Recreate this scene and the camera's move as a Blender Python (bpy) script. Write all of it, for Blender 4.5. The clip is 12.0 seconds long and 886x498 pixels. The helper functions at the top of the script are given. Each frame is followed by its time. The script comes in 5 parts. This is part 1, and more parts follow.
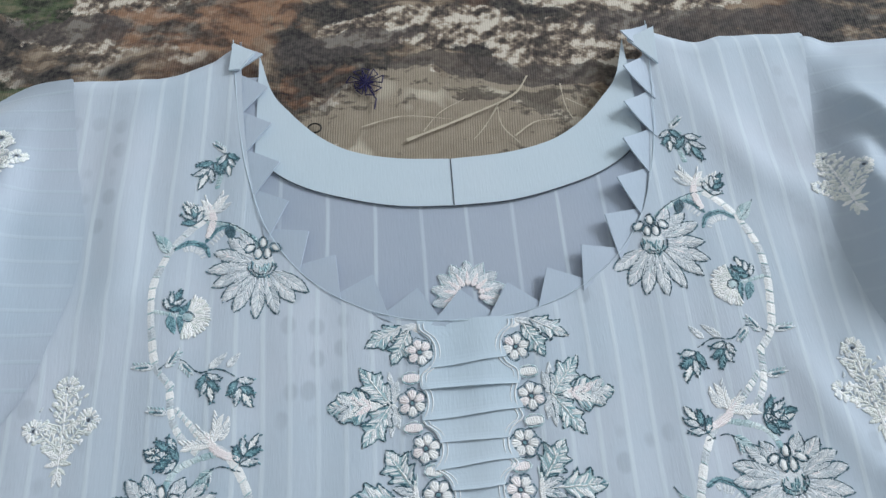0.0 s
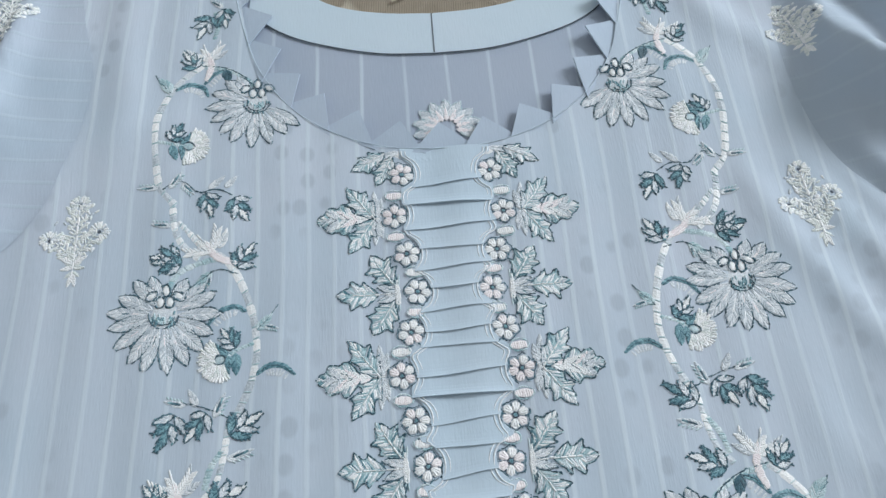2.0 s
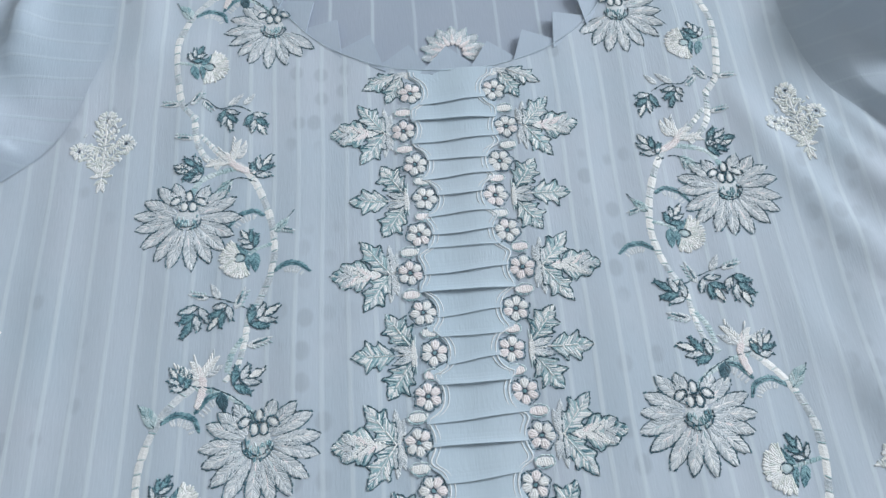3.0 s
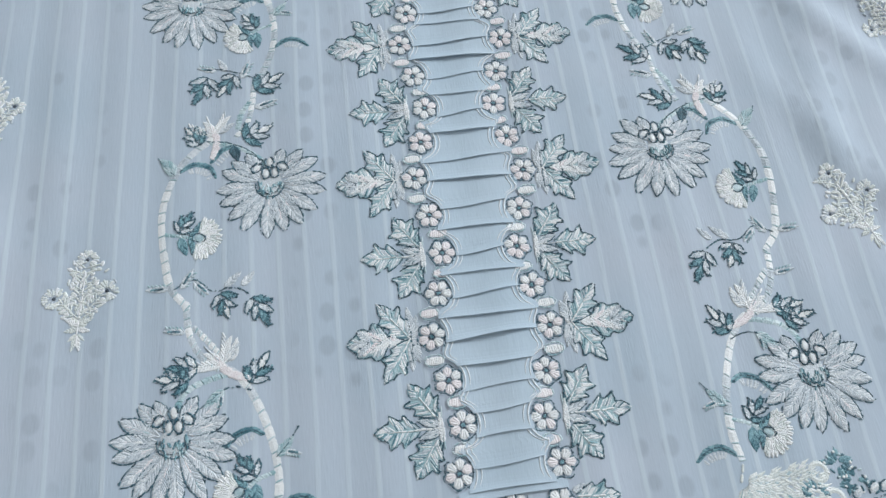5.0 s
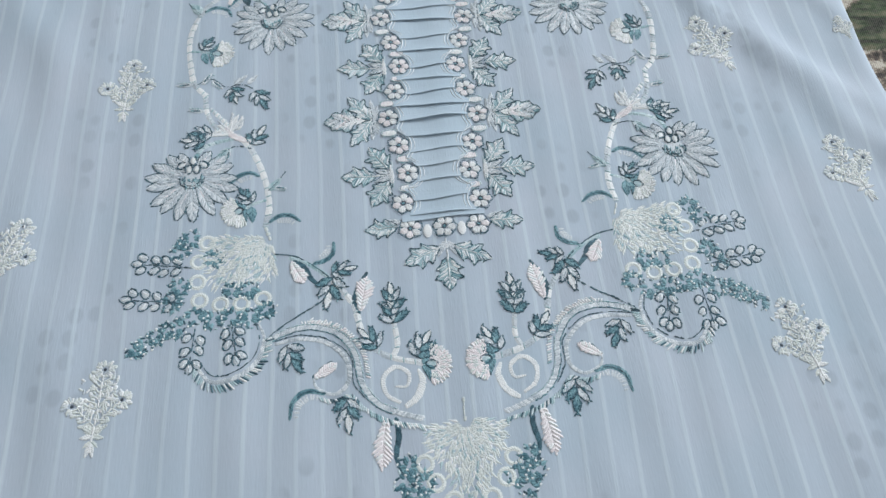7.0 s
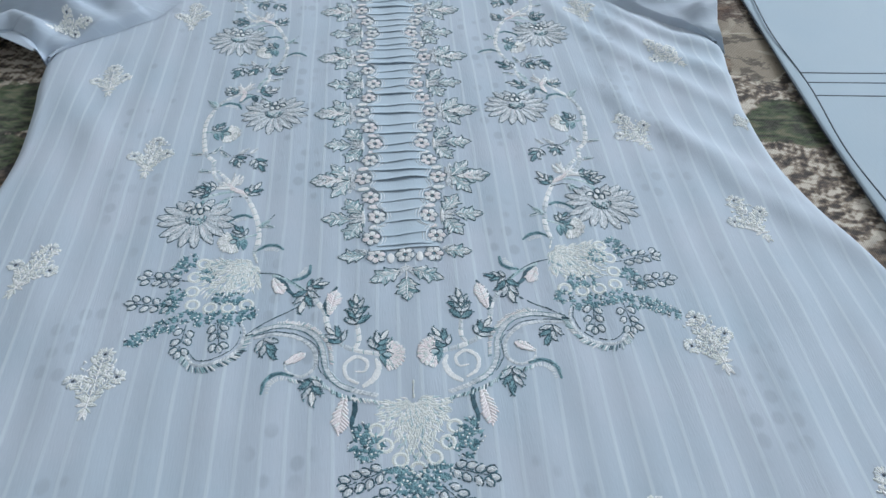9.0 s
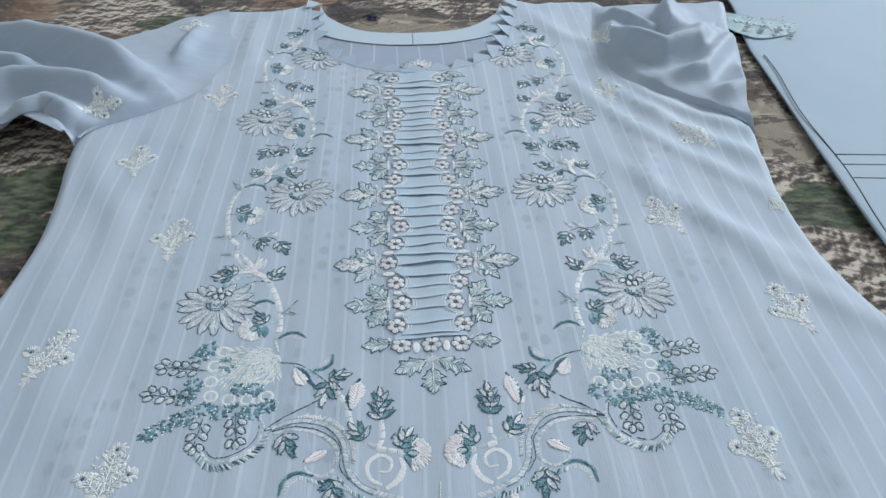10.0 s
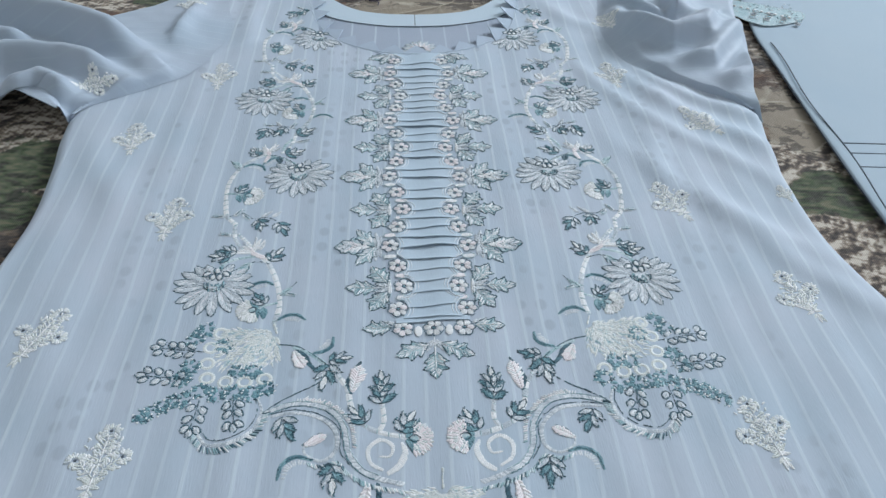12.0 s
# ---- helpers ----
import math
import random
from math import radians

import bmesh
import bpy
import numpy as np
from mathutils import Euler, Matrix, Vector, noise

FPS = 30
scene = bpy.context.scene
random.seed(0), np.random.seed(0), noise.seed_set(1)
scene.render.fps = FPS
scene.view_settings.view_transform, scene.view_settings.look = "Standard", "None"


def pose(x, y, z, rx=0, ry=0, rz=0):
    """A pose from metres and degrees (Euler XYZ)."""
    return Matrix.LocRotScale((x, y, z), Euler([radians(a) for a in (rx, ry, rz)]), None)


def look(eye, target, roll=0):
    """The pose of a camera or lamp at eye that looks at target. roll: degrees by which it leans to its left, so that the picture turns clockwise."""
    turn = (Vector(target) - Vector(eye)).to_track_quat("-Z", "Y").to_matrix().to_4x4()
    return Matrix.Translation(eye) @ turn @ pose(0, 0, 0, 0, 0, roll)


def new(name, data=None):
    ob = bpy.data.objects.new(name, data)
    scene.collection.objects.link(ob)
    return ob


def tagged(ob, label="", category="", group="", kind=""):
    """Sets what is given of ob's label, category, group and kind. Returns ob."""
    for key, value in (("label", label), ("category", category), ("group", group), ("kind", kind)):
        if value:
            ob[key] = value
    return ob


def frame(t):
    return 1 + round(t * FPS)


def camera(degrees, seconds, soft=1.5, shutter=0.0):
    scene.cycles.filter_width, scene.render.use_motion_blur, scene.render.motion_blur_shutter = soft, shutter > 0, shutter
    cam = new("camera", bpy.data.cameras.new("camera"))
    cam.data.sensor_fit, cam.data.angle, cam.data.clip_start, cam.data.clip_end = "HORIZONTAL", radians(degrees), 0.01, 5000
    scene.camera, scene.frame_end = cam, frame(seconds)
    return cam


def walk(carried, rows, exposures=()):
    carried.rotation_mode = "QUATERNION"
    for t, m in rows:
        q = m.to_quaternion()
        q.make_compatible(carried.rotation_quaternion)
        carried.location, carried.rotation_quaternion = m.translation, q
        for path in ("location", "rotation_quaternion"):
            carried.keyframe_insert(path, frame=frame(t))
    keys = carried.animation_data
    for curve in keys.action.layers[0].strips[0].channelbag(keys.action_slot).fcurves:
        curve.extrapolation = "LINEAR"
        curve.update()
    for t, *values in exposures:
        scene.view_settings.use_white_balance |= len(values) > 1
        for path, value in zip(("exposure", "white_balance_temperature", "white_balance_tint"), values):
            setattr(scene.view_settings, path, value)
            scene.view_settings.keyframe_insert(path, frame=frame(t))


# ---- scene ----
import functools

# the camera: a phone held about 0.3 m over the bed, drawn back along the dress
cam = camera(61.2, 12.0, 1.5)
# seconds, eye, then yaw, pitch and roll in radians
PATH = [
    (0, -0.01590, -0.07438, 0.29148, -0.029, -1.122, 0.014),
    (0.5, -0.01701, -0.08374, 0.28737, -0.010, -1.132, -0.006),
    (1, -0.01351, -0.10077, 0.28321, -0.009, -1.143, -0.012),
    (1.5, -0.00844, -0.11935, 0.28013, -0.019, -1.152, -0.003),
    (2, -0.00791, -0.14892, 0.28697, -0.026, -1.139, 0.006),
    (2.5, -0.00698, -0.16791, 0.28873, -0.038, -1.158, 0.017),
    (3, -0.00995, -0.19046, 0.29047, -0.017, -1.149, 0.003),
    (3.2, -0.01107, -0.19868, 0.28849, -0.021, -1.156, 0.005),
    (4.8, -0.01851, -0.27769, 0.28224, -0.081, -1.181, 0.031),
    (5, -0.02070, -0.29078, 0.28480, -0.110, -1.179, 0.051),
    (5.5, -0.02011, -0.32173, 0.28805, -0.124, -1.165, 0.046),
    (6, -0.02066, -0.35666, 0.29699, -0.115, -1.144, 0.041),
    (6.5, -0.00522, -0.40951, 0.30543, -0.063, -1.089, 0.013),
    (7, -0.00114, -0.45536, 0.31491, -0.073, -1.083, 0.035),
    (7.2, 0.00451, -0.47933, 0.30810, -0.054, -1.039, 0.018),
    (8.8, 0.01969, -0.56904, 0.31090, -0.057, -0.836, 0.030),
    (9, 0.01943, -0.56952, 0.31315, -0.049, -0.810, 0.027),
    (9.5, 0.01473, -0.56392, 0.32019, -0.050, -0.773, 0.031),
    (10, 0.01528, -0.55101, 0.31127, -0.011, -0.721, 0.007),
    (10.5, 0.01733, -0.54301, 0.30647, -0.039, -0.726, 0.028),
    (11, 0.01758, -0.54456, 0.30815, -0.040, -0.718, 0.035),
    (11.5, 0.01677, -0.54676, 0.30397, -0.015, -0.721, 0.016),
    (12, 0.00975, -0.54738, 0.30162, -0.023, -0.733, 0.029),
]


def aim(x, y, z, yaw, pitch, roll):
    way = Vector((-math.sin(yaw) * math.cos(pitch), math.cos(yaw) * math.cos(pitch), math.sin(pitch)))
    return look((x, y, z), Vector((x, y, z)) + way, math.degrees(roll))


walk(cam, [(row[0], aim(*row[1:])) for row in PATH], [(0.0, 0.05, 6500, 10), (7.0, 0.05, 6500, 10), (8.8, 0.0, 6250, 10), (12.0, 0.0, 6250, 10)])

# daylight: a large window up to the right, white walls that throw it back
world = bpy.data.worlds.new("sky")
scene.world = world
world.use_nodes = True
sky = world.node_tree.nodes.new("ShaderNodeTexSky")
sky.sky_type, sky.sun_disc = "NISHITA", False
sky.sun_elevation, sky.sun_rotation = radians(40), radians(40)
world.node_tree.links.new(sky.outputs["Color"], world.node_tree.nodes["Background"].inputs["Color"])
world.node_tree.nodes["Background"].inputs["Strength"].default_value = 0.1

lamp = bpy.data.lights.new("window_light", "AREA")
lamp.shape, lamp.size, lamp.size_y, lamp.energy, lamp.color = "RECTANGLE", 1.8, 1.3, 143.0, (0.89, 0.955, 1.0)
lamp_ob = new("window_light", lamp)
lamp_ob.matrix_world = look((3.05, 2.0, 2.05), (0.0, 0.0, 0.0))


# ---- materials ----
def material(name, rough=0.8, sheen=0.0):
    m = bpy.data.materials.new(name)
    m.use_nodes = True
    b = m.node_tree.nodes["Principled BSDF"]
    b.inputs["Roughness"].default_value = rough
    b.inputs["Sheen Weight"].default_value = sheen
    b.inputs["Specular IOR Level"].default_value = 0.3
    return m, m.node_tree.nodes, m.node_tree.links, b


def node(nodes, kind, **values):
    n = nodes.new("ShaderNode" + kind)
    for key, value in values.items():
        n.inputs[key.replace("_", " ")].default_value = value
    return n


def mix(nodes, links, fac, a, b):
    n = nodes.new("ShaderNodeMix")
    n.data_type = "RGBA"
    for socket, value in ((0, fac), (6, a), (7, b)):
        if isinstance(value, bpy.types.NodeSocket):
            links.new(value, n.inputs[socket])
        elif socket == 0:
            n.inputs[0].default_value = value
        else:
            n.inputs[socket].default_value = (*value[:3], 1)
    return n.outputs[2]


def ramp(nodes, links, value, stops):
    n = nodes.new("ShaderNodeValToRGB")
    while len(n.color_ramp.elements) < len(stops):
        n.color_ramp.elements.new(0.5)
    for e, (p, c) in zip(n.color_ramp.elements, stops):
        e.position = p
        e.color = (*c, 1) if isinstance(c, tuple) else (c, c, c, 1)
    links.new(value, n.inputs[0])
    return n.outputs[0]


def sums(nodes, links, op, a, b):
    n = nodes.new("ShaderNodeMath")
    n.operation = op
    for i, value in enumerate((a, b)):
        if isinstance(value, bpy.types.NodeSocket):
            links.new(value, n.inputs[i])
        else:
            n.inputs[i].default_value = value
    return n.outputs[0]


def coords(nodes, links, scale=(1, 1, 1), turn=0.0):
    c = nodes.new("ShaderNodeTexCoord")
    mp = nodes.new("ShaderNodeMapping")
    mp.inputs["Scale"].default_value = scale
    mp.inputs["Rotation"].default_value = (0, 0, turn)
    links.new(c.outputs["Object"], mp.inputs[0])
    return mp.outputs[0]


def noise_tex(nodes, links, vec, scale, detail=3.0, rough=0.5):
    n = node(nodes, "TexNoise", Scale=scale, Detail=detail, Roughness=rough)
    links.new(vec, n.inputs["Vector"])
    return n.outputs["Fac"]


def bumped(nodes, links, b, height, strength, distance):
    n = node(nodes, "Bump", Strength=strength, Distance=distance)
    links.new(height, n.inputs["Height"])
    links.new(n.outputs[0], b.inputs["Normal"])


def cloth(name, base, other, stripe=None, gap=0.0129, along=0, shift=0.0, width=0.17, sheen=0.15, rough=0.75, spots=False):
    """Woven cotton: uneven dye, fine weave, and where wanted thin woven stripes."""
    m, n, l, b = material(name, rough, sheen)
    vec = coords(n, l)
    colour = mix(n, l, ramp(n, l, noise_tex(n, l, vec, 14.0, 4.0), [(0.3, 0.0), (0.7, 1.0)]), base, other)
    fine = noise_tex(n, l, coords(n, l, (1.0, 0.12, 1.0)), 1300.0, 2.0)
    colour = mix(n, l, sums(n, l, "MULTIPLY", fine, 0.12), colour, tuple(min(1.0, 1.25 * c) for c in base))
    height = fine
    if spots:
        near = node(n, "TexVoronoi", Scale=92.0, Randomness=0.45)
        l.new(coords(n, l, (1.0, 0.80, 1.0), 0.08), near.inputs["Vector"])
        spot = ramp(n, l, near.outputs["Distance"], [(0.24, 1.0), (0.36, 0.0)])
        sx = n.new("ShaderNodeSeparateXYZ")
        l.new(vec, sx.inputs[0])
        bands = ramp(n, l, sums(n, l, "ABSOLUTE", sums(n, l, "SUBTRACT", sums(n, l, "ABSOLUTE", sx.outputs[0], 0.0), 0.062), 0.0), [(0.012, 1.0), (0.017, 0.0)])
        outer = ramp(n, l, sums(n, l, "ABSOLUTE", sums(n, l, "SUBTRACT", sums(n, l, "ABSOLUTE", sx.outputs[0], 0.0), 0.168), 0.0), [(0.016, 0.8), (0.021, 0.0)])
        some = ramp(n, l, noise_tex(n, l, vec, 17.0, 1.0), [(0.44, 0.0), (0.54, 1.0)])
        mask = sums(n, l, "MULTIPLY", sums(n, l, "MULTIPLY", spot, some), sums(n, l, "MAXIMUM", bands, outer))
        colour = mix(n, l, sums(n, l, "MULTIPLY", mask, 0.5), colour, (0.36, 0.42, 0.50))
    if stripe:
        sep = n.new("ShaderNodeSeparateXYZ")
        l.new(vec, sep.inputs[0])
        wob = sums(n, l, "MULTIPLY", noise_tex(n, l, vec, 9.0, 1.0), 0.006)
        pos = sums(n, l, "ADD", sep.outputs[along], wob)
        part_of = sums(n, l, "FRACT", sums(n, l, "ADD", sums(n, l, "MULTIPLY", pos, 1.0 / gap), shift), 0.0)
        dist = sums(n, l, "ABSOLUTE", sums(n, l, "SUBTRACT", part_of, 0.5), 0.0)
        line = ramp(n, l, dist, [(0.0, 1.0), (width * 0.45, 0.9), (width, 0.0)])
        patchy = ramp(n, l, noise_tex(n, l, coords(n, l, (1, 0.35, 1)), 26.0, 2.0), [(0.25, 0.35), (0.65, 1.0)])
        colour = mix(n, l, sums(n, l, "MULTIPLY", line, patchy), colour, stripe)
        height = sums(n, l, "ADD", fine, sums(n, l, "MULTIPLY", line, 0.6))
    l.new(colour, b.inputs["Base Color"])
    bumped(n, l, b, height, 0.2, 0.0004)
    return m


def thread(name, base, other, rough=0.45, fine=1500.0):
    """Embroidery thread: slightly glossy, streaked strand by strand."""
    m, n, l, b = material(name, rough, 0.2)
    b.inputs["Specular IOR Level"].default_value = 0.5
    vec = coords(n, l)
    f = noise_tex(n, l, vec, fine, 2.0, 0.6)
    big = noise_tex(n, l, vec, 160.0, 2.0)
    strand = n.new("ShaderNodeNewGeometry").outputs["Random Per Island"]
    tone = sums(n, l, "ADD", sums(n, l, "ADD", sums(n, l, "MULTIPLY", f, 0.45), sums(n, l, "MULTIPLY", big, 0.3)), sums(n, l, "MULTIPLY", strand, 0.25))
    colour = mix(n, l, ramp(n, l, tone, [(0.34, 0.0), (0.66, 1.0)]), base, other)
    l.new(colour, b.inputs["Base Color"])
    bumped(n, l, b, f, 0.5, 0.0004)
    return m


PALE = cloth("pale_blue_cloth", (0.465, 0.56, 0.66), (0.54, 0.595, 0.69), stripe=(0.60, 0.68, 0.76), gap=0.0109, shift=0.775, width=0.115, spots=True, sheen=0.05)
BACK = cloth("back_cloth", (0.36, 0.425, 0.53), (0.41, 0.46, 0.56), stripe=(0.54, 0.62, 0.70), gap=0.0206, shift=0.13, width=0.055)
PLAIN = cloth("plain_blue_cloth", (0.53, 0.64, 0.73), (0.58, 0.67, 0.76), sheen=0.1)
PLEAT = cloth("pleat_cloth", (0.43, 0.52, 0.63), (0.48, 0.55, 0.66), sheen=0.1)
TUCK = cloth("tuck_cloth", (0.49, 0.605, 0.71), (0.54, 0.635, 0.73), sheen=0.1)
# the sleeves: the dress cloth made darker, their shade put into the colour
SHADED_PALE = cloth("sleeve_cloth", (0.395, 0.485, 0.585), (0.46, 0.52, 0.62), stripe=(0.455, 0.54, 0.63), gap=0.0113, along=1, width=0.09, sheen=0.2, rough=0.55)
TROUSER = cloth("trouser_cloth", (0.42, 0.525, 0.62), (0.45, 0.545, 0.63), sheen=0.05)
HEM = thread("dark_seam_thread", (0.035, 0.05, 0.075), (0.09, 0.12, 0.16), 0.7)
DARK = thread("dark_teal_thread", (0.012, 0.052, 0.082), (0.08, 0.195, 0.255))
TEAL = thread("teal_thread", (0.025, 0.13, 0.18), (0.26, 0.46, 0.53))
SAGE = thread("sage_thread", (0.24, 0.43, 0.49), (0.70, 0.79, 0.83))
SILVER = thread("silver_thread", (0.42, 0.49, 0.56), (0.85, 0.88, 0.92), 0.45)
WHITE = thread("white_thread", (0.80, 0.83, 0.86), (0.95, 0.95, 0.96), 0.4)
CREAM = thread("cream_thread", (0.62, 0.68, 0.69), (0.86, 0.88, 0.86))
PINK = thread("blush_thread", (0.88, 0.80, 0.83), (0.97, 0.93, 0.95))
INK = material("ink", 0.6)[0]
INK.node_tree.nodes["Principled BSDF"].inputs["Base Color"].default_value = (0.015, 0.012, 0.07, 1)
INK_BLACK = material("black_ink", 0.6)[0]
INK_BLACK.node_tree.nodes["Principled BSDF"].inputs["Base Color"].default_value = (0.01, 0.01, 0.014, 1)
PAINT = material("white_wall_paint", 0.9)[0]
PAINT.node_tree.nodes["Principled BSDF"].inputs["Base Color"].default_value = (0.72, 0.72, 0.71, 1)
TILE = material("floor_stone", 0.5)[0]
TILE.node_tree.nodes["Principled BSDF"].inputs["Base Color"].default_value = (0.30, 0.28, 0.25, 1)


def printed_canvas():
    """Ribbed furnishing cloth with a faded print of rocks, earth, dry twigs and leaves."""
    m, n, l, b = material("printed_canvas", 0.85, 0.1)
    vec = coords(n, l)
    warp = n.new("ShaderNodeVectorMath")
    warp.operation = "ADD"
    nz = node(n, "TexNoise", Scale=13.0, Detail=4.0)
    l.new(vec, nz.inputs["Vector"])
    sc = n.new("ShaderNodeVectorMath")
    sc.operation = "SCALE"
    sc.inputs["Scale"].default_value = 0.05
    l.new(nz.outputs["Color"], sc.inputs[0])
    l.new(vec, warp.inputs[0])
    l.new(sc.outputs[0], warp.inputs[1])
    v = warp.outputs[0]
    tan = mix(n, l, noise_tex(n, l, vec, 70.0, 8.0, 0.75), (0.20, 0.165, 0.125), (0.44, 0.375, 0.295))
    # earth: rust and dark brown, drawn out sideways
    flat = n.new("ShaderNodeMapping")
    flat.inputs["Scale"].default_value = (0.45, 1.0, 1.0)
    l.new(v, flat.inputs[0])
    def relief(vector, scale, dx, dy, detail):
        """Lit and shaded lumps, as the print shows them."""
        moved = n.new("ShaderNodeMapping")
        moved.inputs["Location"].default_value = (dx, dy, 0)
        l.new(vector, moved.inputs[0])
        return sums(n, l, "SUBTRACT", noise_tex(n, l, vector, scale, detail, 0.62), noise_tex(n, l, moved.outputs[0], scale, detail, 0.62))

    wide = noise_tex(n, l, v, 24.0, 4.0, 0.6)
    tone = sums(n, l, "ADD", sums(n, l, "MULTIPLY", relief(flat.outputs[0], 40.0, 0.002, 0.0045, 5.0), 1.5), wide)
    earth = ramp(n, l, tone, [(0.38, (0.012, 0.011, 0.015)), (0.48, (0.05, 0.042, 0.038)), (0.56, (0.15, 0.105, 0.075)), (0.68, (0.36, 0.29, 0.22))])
    rust = ramp(n, l, noise_tex(n, l, v, 11.0, 3.0), [(0.52, 0.0), (0.62, 1.0)])
    earth = mix(n, l, sums(n, l, "MULTIPLY", rust, 0.55), earth, (0.20, 0.09, 0.045))
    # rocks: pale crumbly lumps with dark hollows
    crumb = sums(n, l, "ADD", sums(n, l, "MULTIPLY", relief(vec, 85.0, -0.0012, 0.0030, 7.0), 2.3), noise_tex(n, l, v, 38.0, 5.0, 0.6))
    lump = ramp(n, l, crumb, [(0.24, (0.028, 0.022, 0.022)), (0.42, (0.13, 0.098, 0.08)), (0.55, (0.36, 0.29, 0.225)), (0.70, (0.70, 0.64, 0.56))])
    rocky = ramp(n, l, noise_tex(n, l, v, 9.0, 4.0), [(0.5, 0.0), (0.56, 1.0)])
    sep = n.new("ShaderNodeSeparateXYZ")
    l.new(v, sep.inputs[0])

    def patch(x, y, rx, ry):
        """The mask of a soft-edged patch, for the print and the shade under the cuff."""
        a = sums(n, l, "POWER", sums(n, l, "MULTIPLY", sums(n, l, "ABSOLUTE", sums(n, l, "SUBTRACT", sep.outputs[0], x + 0.025), 0.0), 1 / rx), 2.0)
        b2 = sums(n, l, "POWER", sums(n, l, "MULTIPLY", sums(n, l, "ABSOLUTE", sums(n, l, "SUBTRACT", sep.outputs[1], y + 0.025), 0.0), 1 / ry), 2.0)
        rag = sums(n, l, "MULTIPLY", sums(n, l, "SUBTRACT", noise_tex(n, l, vec, 42.0, 9.0, 0.7), 0.5), 3.0)
        return ramp(n, l, sums(n, l, "ADD", sums(n, l, "ADD", a, b2), rag), [(0.85, 1.0), (1.0, 0.0)])

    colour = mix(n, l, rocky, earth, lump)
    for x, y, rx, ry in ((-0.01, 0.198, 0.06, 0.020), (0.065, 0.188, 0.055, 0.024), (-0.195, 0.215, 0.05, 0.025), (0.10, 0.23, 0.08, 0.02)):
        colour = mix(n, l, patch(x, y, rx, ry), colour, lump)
    for x, y, rx, ry in ((-0.135, 0.205, 0.055, 0.022), (-0.075, 0.165, 0.018, 0.016)):
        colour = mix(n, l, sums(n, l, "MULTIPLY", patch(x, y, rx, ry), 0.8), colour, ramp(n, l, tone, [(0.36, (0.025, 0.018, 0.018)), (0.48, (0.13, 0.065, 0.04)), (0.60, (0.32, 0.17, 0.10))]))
    # the plain sand part, with pale twigs, lies within the neck of the dress
    twig = node(n, "TexVoronoi", Scale=24.0)
    twig.feature = "DISTANCE_TO_EDGE"
    l.new(flat.outputs[0], twig.inputs["Vector"])
    line = ramp(n, l, twig.outputs["Distance"], [(0.0, 1.0), (0.03, 0.8), (0.055, 0.0)])
    broken = ramp(n, l, noise_tex(n, l, v, 18.0, 2.0), [(0.42, 0.0), (0.5, 1.0)])
    tan = mix(n, l, sums(n, l, "MULTIPLY", line, broken), tan, (0.56, 0.50, 0.41))
    dirt = ramp(n, l, noise_tex(n, l, flat.outputs[0], 48.0, 5.0, 0.65), [(0.55, 0.0), (0.585, 0.85)])
    tan = mix(n, l, dirt, tan, (0.075, 0.06, 0.05))
    for x, y, rx, ry in ((0.0, 0.138, 0.090, 0.030), (0.285, -0.04, 0.03, 0.05)):
        colour = mix(n, l, patch(x, y, rx, ry), colour, tan)
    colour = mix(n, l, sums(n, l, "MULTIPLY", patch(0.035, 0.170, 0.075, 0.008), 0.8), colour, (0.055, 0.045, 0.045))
    # dark patches; the third puts the shade under the left cuff into the colour
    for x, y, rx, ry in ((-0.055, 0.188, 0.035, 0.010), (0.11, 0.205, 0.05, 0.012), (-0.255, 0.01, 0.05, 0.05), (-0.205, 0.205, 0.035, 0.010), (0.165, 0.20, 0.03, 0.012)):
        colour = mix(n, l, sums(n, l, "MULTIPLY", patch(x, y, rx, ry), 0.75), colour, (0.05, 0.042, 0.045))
    # dark green foliage here and there
    green = ramp(n, l, noise_tex(n, l, coords(n, l, (1, 2.6, 1), 0.9), 60.0, 3.0), [(0.42, (0.012, 0.018, 0.010)), (0.52, (0.05, 0.085, 0.035)), (0.66, (0.16, 0.15, 0.09))])
    for x, y, rx, ry in ((0.287, -0.135, 0.03, 0.03), (-0.262, -0.115, 0.05, 0.03), (-0.262, -0.165, 0.03, 0.025), (-0.235, 0.235, 0.04, 0.03), (-0.24, 0.155, 0.04, 0.02)):
        colour = mix(n, l, patch(x, y, rx, ry), colour, green)
    speck = ramp(n, l, noise_tex(n, l, vec, 330.0, 6.0, 0.7), [(0.40, 0.0), (0.62, 1.0)])
    colour = mix(n, l, sums(n, l, "MULTIPLY", speck, 0.16), colour, (0.42, 0.37, 0.31))
    # ribs of the weave
    wave = node(n, "TexWave", Scale=260.0, Distortion=1.5, Detail=1.0)
    l.new(vec, wave.inputs["Vector"])
    colour = mix(n, l, sums(n, l, "MULTIPLY", wave.outputs["Fac"], 0.10), colour, (0.03, 0.025, 0.02))
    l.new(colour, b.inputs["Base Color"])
    bumped(n, l, b, wave.outputs["Fac"], 0.4, 0.0005)
    return m


CANVAS = printed_canvas()


# ---- mesh helpers ----
def mesh(name, verts, faces, mat, parent=None, label="", smooth=True):
    data = bpy.data.meshes.new(name)
    data.from_pydata([tuple(v) for v in verts], [], faces)
    data.materials.append(mat)
    if smooth:
        data.polygons.foreach_set("use_smooth", [True] * len(data.polygons))
    data.update()
    ob = new(name, data)
    ob.parent = parent
    if label:
        ob["label"] = label
    return ob


